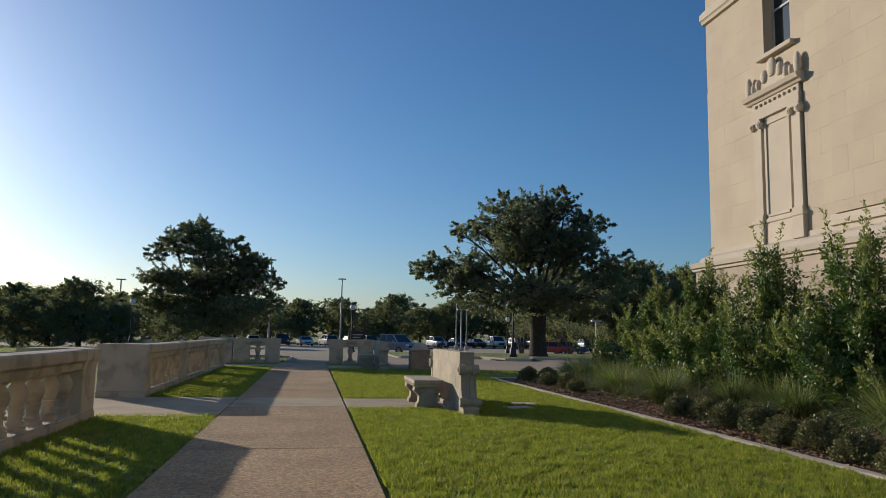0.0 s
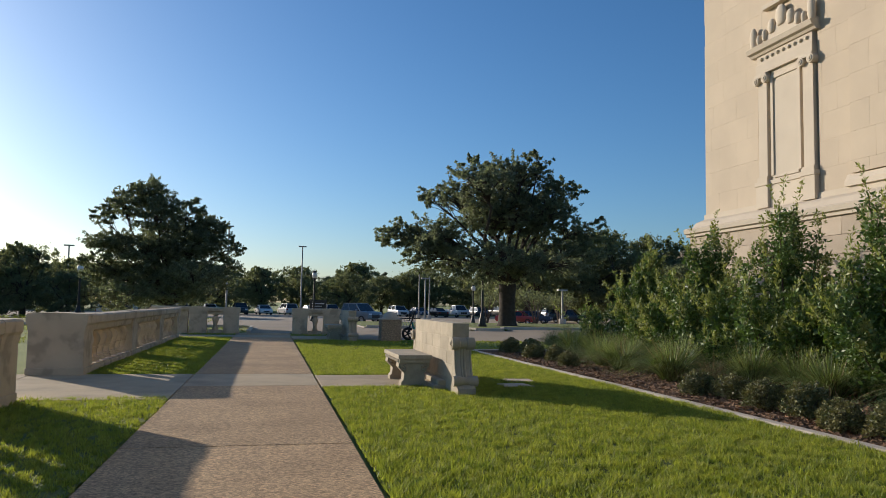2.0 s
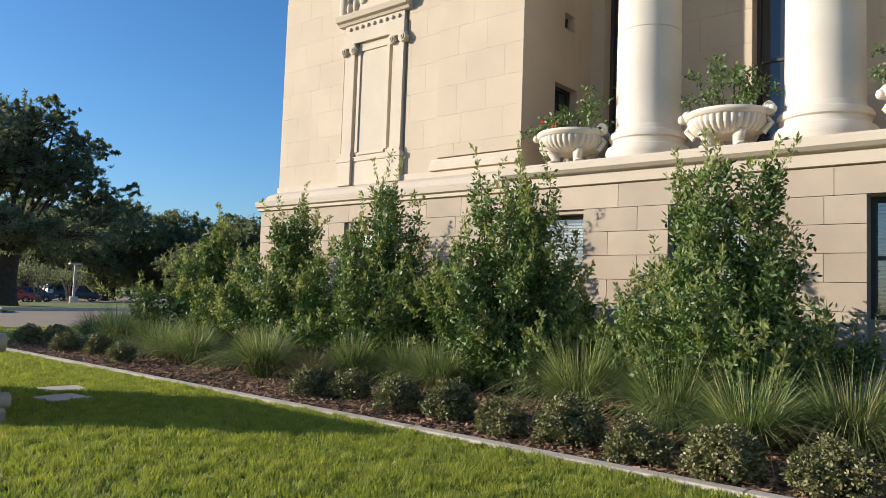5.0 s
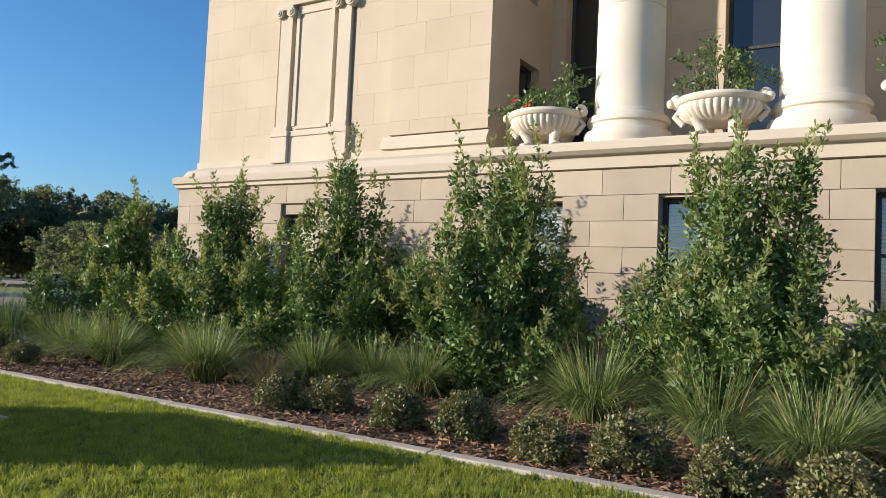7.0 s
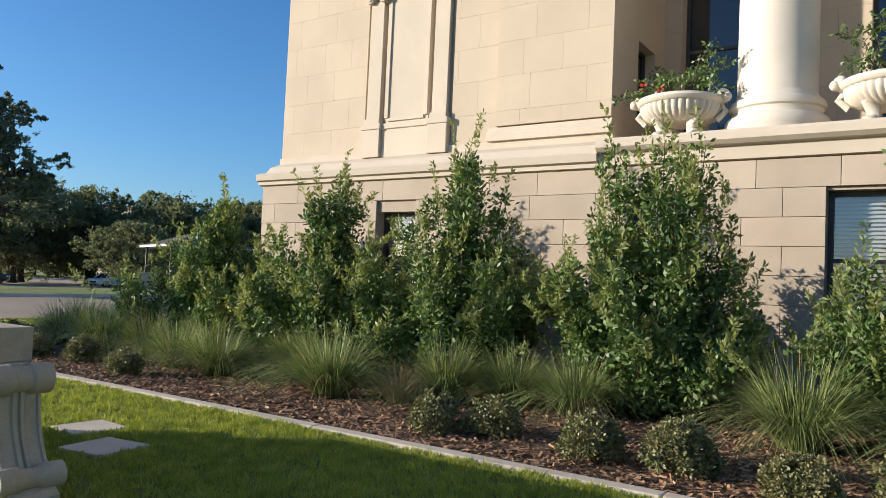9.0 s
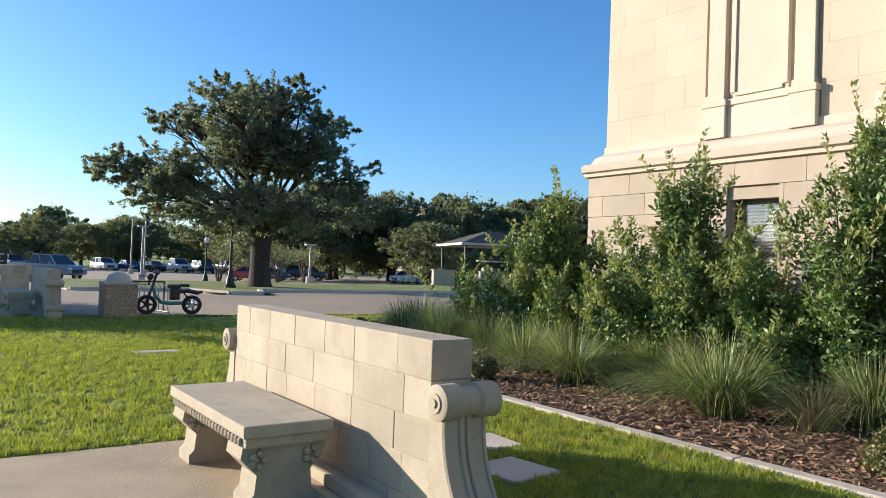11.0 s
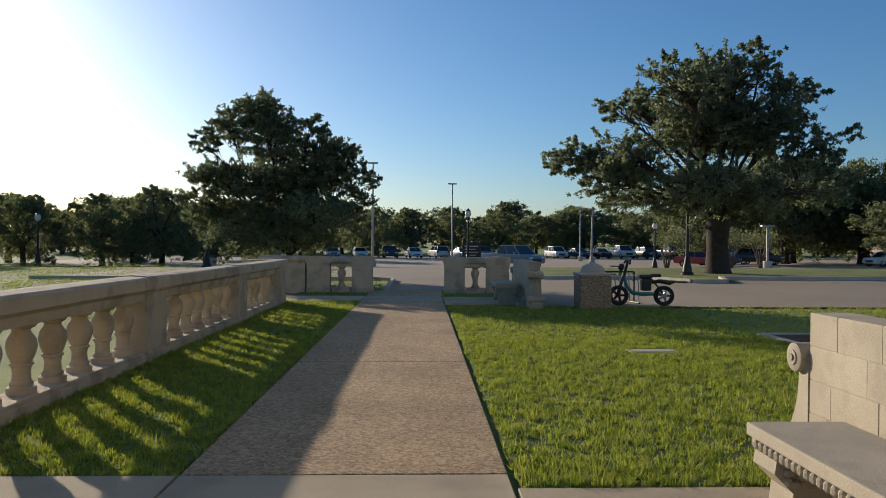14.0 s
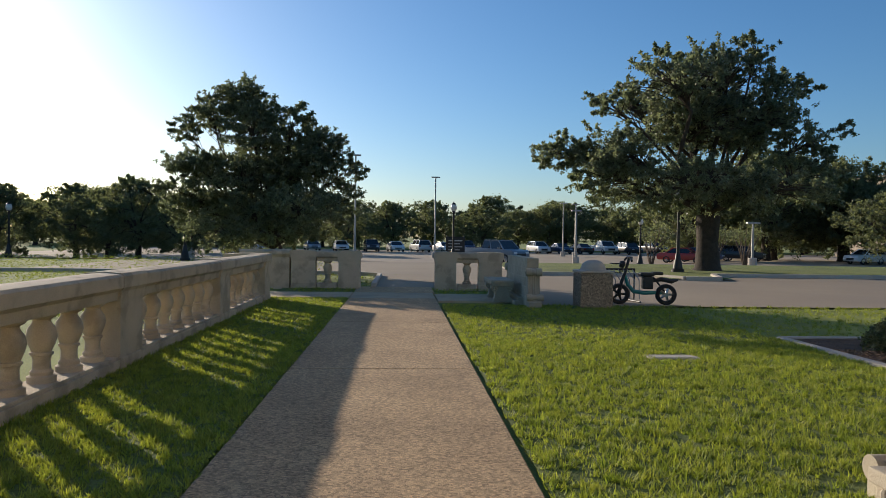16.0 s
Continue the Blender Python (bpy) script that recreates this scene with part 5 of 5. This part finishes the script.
FAR_OUT = [(1.7, 3.0, 2.8), (2.3, 4.4, 4.2), (3.4, 5.1, 5.0), (4.8, 4.7, 4.9), (5.9, 3.9, 4.1), (6.7, 2.7, 2.9), (7.2, 1.1, 1.3)]
far = [tree("park_tree", 300 + 40 * k, 400, FAR_OUT, 30 + k, "distant dark green park oak", 2.4, 0.26, 46, 12, 34, 0.19, FAR_LEAF, "park trees", -0.8, 0.3, 1.0, 3) for k in range(4)]
rt = random.Random(12)
spots = []
for k in range(26):                                     # tree line behind the car park
    spots.append((-62 + k * 6.2 + rt.uniform(-2, 2), 134 + rt.uniform(-4, 12), rt.uniform(0.85, 1.25)))
for k in range(13):                                     # trees to the right, behind the oak
    spots.append((33 + k * 6.0 + rt.uniform(-2, 2), 92 + rt.uniform(-4, 8) - k * 1.5, rt.uniform(1.25, 1.6)))
for k in range(24):
    spots.append((-75 + k * 7.2 + rt.uniform(-2, 2), 158 + rt.uniform(-4, 8), rt.uniform(0.9, 1.3)))
spots += [(40, 69, 0.9), (52, 80, 1.3), (60, 82, 1.4), (68, 80, 1.45), (50, 92, 1.3), (76, 74, 1.4), (86, 66, 1.4)]
spots += [(-17.5, 62, 0.62), (-21, 66, 0.72), (-25, 70, 0.75), (-14, 60, 0.55), (-29, 66, 0.65), (-34, 62, 0.8), (-28, 48, 0.55), (-31, 44, 0.7), (-11.5, 66, 0.55), (-40, 84, 0.9), (-33, 92, 0.9), (-48, 78, 0.9), (-24, 98, 0.8), (-15, 104, 0.8), (-8, 118, 0.9)]
for k, (x, y, s) in enumerate(spots):
    m = Matrix.Translation((x, y, gz(y))) @ Matrix.Rotation(rt.random() * 6.28, 4, "Z") @ Matrix.Diagonal((s, s, s * rt.uniform(0.9, 1.1), 1))
    if k < 4:
        far[k].matrix_basis = m
    else:
        copy_thing(far[k % 4], m)

# bare-stemmed crape myrtles by the far drive
for x, y in ((23.5, 66.0), (26.5, 67.5), (20.0, 70.0)):
    r = np.random.default_rng(int(x * 10))
    t = thing("crape_myrtle", x, y, gz(y), "small many-stemmed tree with bare pale trunks", "tree", "small trees by the drive")
    b, tips = B(), []
    for k in range(9):
        a = k * 0.7
        e = (1.1 * math.cos(a) * (0.5 + r.random()), 1.1 * math.sin(a) * (0.5 + r.random()), 2.2 + 0.8 * r.random())
        tube(b, [(0.1 * math.cos(a), 0.1 * math.sin(a), 0), (0.35 * math.cos(a), 0.35 * math.sin(a), 1.1), e], [0.06, 0.045, 0.02], 6)
        tips.append(e)
    part("trunk", b, TWIG, t)
    v, f = leaves(r, tips, np.full(len(tips), 0.7), 110, 0.16, 0.5)
    part("crown", raw_mesh("crown", v, f, FAR_LEAF), FAR_LEAF, t)


# ---------------------------------------------------------------- cars
def paint(name, c):
    return mat(name, c, tuple(v * 0.94 for v in c), 3, 0.3, 0.0, 50, coat=0.6)


PAINTS = {"white": paint("white car paint", (0.75, 0.74, 0.72)), "black": paint("black car paint", (0.02, 0.02, 0.022)), "red": paint("red car paint", (0.42, 0.035, 0.025)),
          "grey": paint("grey car paint", (0.22, 0.24, 0.26)), "blue": paint("dark blue car paint", (0.03, 0.05, 0.1)), "silver": paint("silver car paint", (0.5, 0.5, 0.5))}


def car(kind, colour, x, y, rz, where):
    """kind: sedan, suv or pickup. The front looks along its own -y."""
    L, W, H, bonnet = {"sedan": (4.5, 1.78, 1.45, 0.93), "suv": (4.6, 1.85, 1.68, 1.05), "pickup": (5.7, 1.98, 1.9, 1.2), "hatch": (4.0, 1.7, 1.5, 0.98)}[kind]
    word = {"sedan": "sedan", "suv": "sport utility car", "pickup": "pickup truck", "hatch": "small hatchback"}[kind]
    t = thing("parked_pickup" if kind == "pickup" else "parked_car", x, y, gz(y) + (0.02 if y > 54 else 0.0), f"{colour} {word} {where}", "pickup" if kind == "pickup" else "car", "parked vehicles", rz=rz)
    h, w = L / 2, W / 2
    low = 0.3 if kind != "pickup" else 0.45
    side = [(-h, low + 0.12), (-h + 0.06, bonnet - 0.22), (-h + 0.22, bonnet - 0.08), (-h + 1.15, bonnet), (h - 0.3, bonnet + 0.04), (h - 0.03, bonnet - 0.06), (h, low + 0.15), (h - 0.12, low), (-h + 0.12, low)]
    b = B()
    extrude(b, side, "x", -w, w)
    bmesh.ops.bevel(b, geom=list(b.edges), offset=0.07, segments=2, affect="EDGES", profile=0.6)
    body = part("body", b, PAINTS[colour], t, smooth=True)
    back = {"sedan": h - 0.75, "suv": h - 0.06, "pickup": 0.55, "hatch": h - 0.06}[kind]
    roof_back = {"sedan": h - 1.45, "suv": h - 0.4, "pickup": 0.4, "hatch": h - 0.55}[kind]
    front, roof_front = -h + 1.05, -h + 1.75
    b = B()
    bot = [(-w + 0.05, front), (w - 0.05, front), (w - 0.05, back), (-w + 0.05, back)]
    top = [(-w + 0.24, roof_front), (w - 0.24, roof_front), (w - 0.24, roof_back), (-w + 0.24, roof_back)]
    va = [b.verts.new((p, q, bonnet - 0.02)) for p, q in bot]
    vb = [b.verts.new((p, q, H - 0.05)) for p, q in top]
    b.faces.new(va[::-1])
    b.faces.new(vb)
    for i in range(4):
        b.faces.new((va[i], va[(i + 1) % 4], vb[(i + 1) % 4], vb[i]))
    part("cabin_glass", b, CAR_GLASS, t, "dark tinted car glass")
    b = B()
    box(b, -w + 0.22, w - 0.22, roof_front - 0.03, roof_back + 0.03, H - 0.07, H, 0.03)
    for sx in (-1, 1):
        for (ya, yb) in ((front, roof_front), (back, roof_back), ((front + back) / 2 + 0.15, (roof_front + roof_back) / 2 + 0.15)):
            tube(b, [(sx * (w - 0.045), ya, bonnet - 0.02), (sx * (w - 0.23), yb, H - 0.04)], 0.045, 6)
    part("roof", b, PAINTS[colour], t)
    if kind == "pickup":
        b = B()
        box(b, -w + 0.12, w - 0.12, 0.75, h - 0.12, bonnet - 0.02, bonnet + 0.06)
        part("bed_liner", b, PLASTIC, t)
    r = 0.33 if kind != "pickup" else 0.41
    for yy in (-h + 0.85, h - 0.9):
        for sx in (-1, 1):
            wh = wheel(t, 0, 0, r, 0.22, ALLOY)
            wh.matrix_basis = Matrix.Translation((sx * (w - 0.09), yy, r)) @ Matrix.Rotation(math.pi / 2, 4, "Z")
    for sx in (-1, 1):
        b = B()
        box(b, sx * (w - 0.3) - 0.17, sx * (w - 0.3) + 0.17, -h - 0.005, -h + 0.12, bonnet - 0.34, bonnet - 0.2, 0.02)
        part("headlight", b, HEAD, t)
        b = B()
        box(b, sx * (w - 0.16) - 0.12, sx * (w - 0.16) + 0.12, h - 0.1, h + 0.006, bonnet - 0.3, bonnet - 0.1, 0.02)
        part("tail_light", b, TAIL, t)
        b = B()
        box(b, sx * (w + 0.1) - 0.1, sx * (w + 0.1) + 0.1, front + 0.3, front + 0.42, bonnet + 0.02, bonnet + 0.15, 0.03)
        part("wing_mirror", b, PAINTS[colour], t)
    b = B()
    box(b, -w * 0.5, w * 0.5, -h - 0.01, -h + 0.08, low + 0.14, bonnet - 0.34, 0.02)
    part("grille", b, PLASTIC, t)
    return t


car("pickup", "grey", 7.4, 70.5, 40, "on the lot beyond the gate")
car("sedan", "red", 26.5, 80, 58, "parked behind the big oak")
car("suv", "black", 36.0, 88, 55, "parked behind the big oak")
car("sedan", "blue", 29.8, 84, 60, "parked behind the big oak")
car("hatch", "white", 46.0, 82.5, -75, "beside the guard shelter")
for k, (kind, colour, x) in enumerate([("suv", "black", -4.2), ("sedan", "white", -0.9), ("suv", "silver", 2.6), ("sedan", "white", 5.9), ("suv", "blue", 9.0), ("suv", "white", 19.4), ("sedan", "blue", 22.3), ("sedan", "black", 25.3),
                                        ("pickup", "white", 28.8), ("suv", "black", 32.2), ("pickup", "black", 35.6), ("sedan", "silver", 39.0), ("suv", "white", 43.0), ("sedan", "white", -8.5), ("sedan", "grey", -12.5)]):
    car(kind, colour, x, 114.5 + (k % 3) * 0.5, 8 + (k % 4) * 4 + (180 if k % 5 == 2 else 0), "parked in the far row")
car("suv", "silver", -13.5, 78, 80, "on the park road beyond the balustrade")


# ---------------------------------------------------------------- lamps, poles, sign, shelter
def street_lamp(x, y, h, zb=None):
    t = thing("street_lamp", x, y, gz(y) if zb is None else zb, "dark bronze post lamp with a pale globe on a flared base", "street lamp", "post lamps")
    part("base", lathe(B(), [(0.26, 0), (0.26, 0.12), (0.2, 0.16), (0.17, 0.4), (0.12, 0.55), (0.1, 0.75), (0.075, 0.8)], 12), DARK_METAL, t, smooth=True)
    part("post", lathe(B(), [(0.07, 0.8), (0.05, h - 0.7), (0.09, h - 0.66), (0.05, h - 0.62), (0.12, h - 0.56)], 12), DARK_METAL, t, smooth=True)
    part("globe", lathe(B(), [(0.1, h - 0.56), (0.17, h - 0.45), (0.18, h - 0.32), (0.13, h - 0.18), (0.1, h - 0.15)], 14), LAMP_GLASS, t, "pale frosted globe", True)
    part("finial", lathe(B(), [(0.15, h - 0.17), (0.08, h - 0.1), (0.03, h - 0.06), (0.01, h)], 12), DARK_METAL, t, smooth=True)


for x, y, h, zb in ((2.9, 54.0, 3.5, None), (11.4, 42.0, 3.5, 0.04), (-23.8, 58.0, 3.4, None), (-27.5, 60.0, 3.3, None), (-11.0, 50.0, 3.3, None), (16.6, 62.5, 3.4, None)):
    street_lamp(x, y, h, zb)


def light_pole(x, y, top):
    z = gz(y)
    t = thing("light_pole", x, y, z, "tall thin grey car-park light pole with a flat head", "light pole", "car-park light poles")
    part("footing", lathe(B(), [(0.3, 0), (0.3, 0.55), (0.27, 0.6)], 14), KERB, t)
    part("pole", lathe(B(), [(0.1, 0.6), (0.07, top - z)], 10), GREY_METAL, t, smooth=True)
    b = B()
    box(b, -0.45, 0.45, -0.16, 0.16, top - z - 0.02, top - z + 0.1, 0.02)
    part("lamp_head", b, GREY_METAL, t)


for x, y, h in ((-4.15, 77, 8.4), (3.35, 87, 7.4), (19.5, 100, 5.6), (15.3, 76, 3.8), (-19.1, 80, 6.2), (24.4, 62, 2.6), (20.5, 98, 5.4)):
    light_pole(x, y, h)
t = thing("dark_sign", 4.2, 70, gz(70), "black board sign on two posts at the car park", "sign")
b = B()
box(b, -0.75, 0.75, -0.05, 0.05, 0.75, 2.1, 0.02)
part("board", b, DARK_METAL, t)
for s in (-0.68, 0.68):
    part("post", tube(B(), [(s, 0, 0), (s, 0, 2.2)], 0.05, 8), DARK_METAL, t)
for k in range(4):
    b = B()
    box(b, -0.55, 0.55 - 0.2 * (k % 2), -0.065, -0.05, 1.75 - k * 0.24, 1.84 - k * 0.24)
    part("text_bar", b, WHITE_PAINT if k == 0 else GREY_METAL, t)

t = thing("guard_shelter", 35.6, 54.2, 0, "open guard shelter with a dark hipped roof on slim posts", "shelter", rz=-20)
b = B()
va = [b.verts.new(p) for p in ((-3.2, -3.6, 3.1), (3.2, -3.6, 3.1), (3.2, 3.6, 3.1), (-3.2, 3.6, 3.1))]
vb = [b.verts.new(p) for p in ((-0.4, -1.2, 4.1), (0.4, -1.2, 4.1), (0.4, 1.2, 4.1), (-0.4, 1.2, 4.1))]
b.faces.new(vb)
b.faces.new(va[::-1])
for i in range(4):
    b.faces.new((va[i], va[(i + 1) % 4], vb[(i + 1) % 4], vb[i]))
part("roof", b, mat("brown roof shingles", (0.06, 0.05, 0.042), (0.085, 0.07, 0.058), 3, 0.9, 0.4, 20, speck=0.2), t)
b = B()
for q in ((-3.25, 3.25, -3.65, -3.55), (-3.25, 3.25, 3.55, 3.65), (-3.25, -3.15, -3.55, 3.55), (3.15, 3.25, -3.55, 3.55)):
    box(b, *q, 2.95, 3.12, 0.01)
part("fascia", b, BLIND, t, "pale painted fascia")
for sx in (-2.8, 2.8):
    for sy in (-3.2, 3.2):
        part("post", tube(B(), [(sx, sy, 0), (sx, sy, 3.1)], 0.09, 8), DARK_METAL, t)
for sx, sy in ((-4.2, -2.5), (-1.0, -3.6)):
    b = B()
    box(b, sx - 0.8, sx + 0.8, sy - 0.3, sy + 0.3, 0, 1.05, 0.03)
    box(b, sx - 0.85, sx + 0.85, sy - 0.35, sy + 0.35, 1.05, 1.12, 0.02)
    part("low_wall", b, LIME_BASE, t)
for k, (cx, cy) in enumerate(((34.7, 52.8), (37.4, 55.2))):
    t = thing("golf_cart", cx, cy, 0.02, "dark golf cart with a pale canopy under the shelter", "golf cart", "carts under the shelter", rz=60)
    b = B()
    extrude(b, [(-1.2, 0.35), (-1.15, 0.8), (-0.75, 0.95), (-0.5, 0.55), (0.1, 0.5), (0.15, 0.85), (1.1, 0.85), (1.15, 0.35)], "x", -0.58, 0.58)
    part("body", b, PAINTS["black"] if k else PAINTS["silver"], t)
    b = B()
    box(b, -0.6, 0.6, -0.7, 1.0, 1.8, 1.88, 0.03)
    part("canopy", b, BLIND, t)
    for sx in (-0.54, 0.54):
        for ya, yb in ((-0.8, -0.6), (0.9, 0.9)):
            part("post", tube(B(), [(sx, ya, 0.85), (sx, yb, 1.8)], 0.025, 6), DARK_METAL, t)
    b = B()
    box(b, -0.5, 0.5, 0.0, 0.5, 0.85, 0.98, 0.04)
    box(b, -0.5, 0.5, 0.45, 0.58, 0.9, 1.35, 0.04)
    part("seat", b, BLIND, t)
    for sx in (-0.5, 0.5):
        for yy in (-0.8, 0.75):
            wh = wheel(t, 0, 0, 0.24, 0.18, ALLOY)
            wh.matrix_basis = Matrix.Translation((sx, yy, 0.24)) @ Matrix.Rotation(math.pi / 2, 4, "Z")

t = thing("far_building", 72, 118, -0.8, "distant tan building above the trees", "building")
b = B()
box(b, -4, 4, -6, 6, 0, 11.2)
part("wall", b, LIME_BASE, t)
b = B()
box(b, -4.3, 4.3, -6.4, 6.4, 11.2, 11.8)
part("roof", b, LIME_BASE, t)
for k in range(3):
    for fl in range(3):
        b = B()
        box(b, -3.2 + k * 2.4, -1.8 + k * 2.4, -6.06, -5.9, 1.5 + fl * 4, 3.6 + fl * 4)
        part("window", b, GLASS, t)

# ---------------------------------------------------------------- wall pieces
ashlar(base_wall, BASE_X, 0.058, -1.5, 19.44, base_courses, 0.95, LIME_BASE, BASE_WIN, 3, 0.008)
SKIP = [(15.5, 17.4, 3.8, 7.2), *UP_WIN, (Y_R, 14.6, 3.0, 15)]
ashlar(up_wall, UP_X, 0.038, 14.6, Y_L + 0.02, up_courses, 0.8, LIME, SKIP, 4, 0.0025)
ashlar(corner_strip, 10.625, 0.034, Y_R, 14.6, [(3.86, 4.1)] + up_courses[1:], 0.8, LIME, [], 8, 0.0025)
ashlar(back_wall, PORCH_X, 0.038, 3.9, Y_R, [(3.4 + 0.6 * i, 4.0 + 0.6 * i) for i in range(8)], 0.9, LIME, BACK_WIN, 6, 0.004)
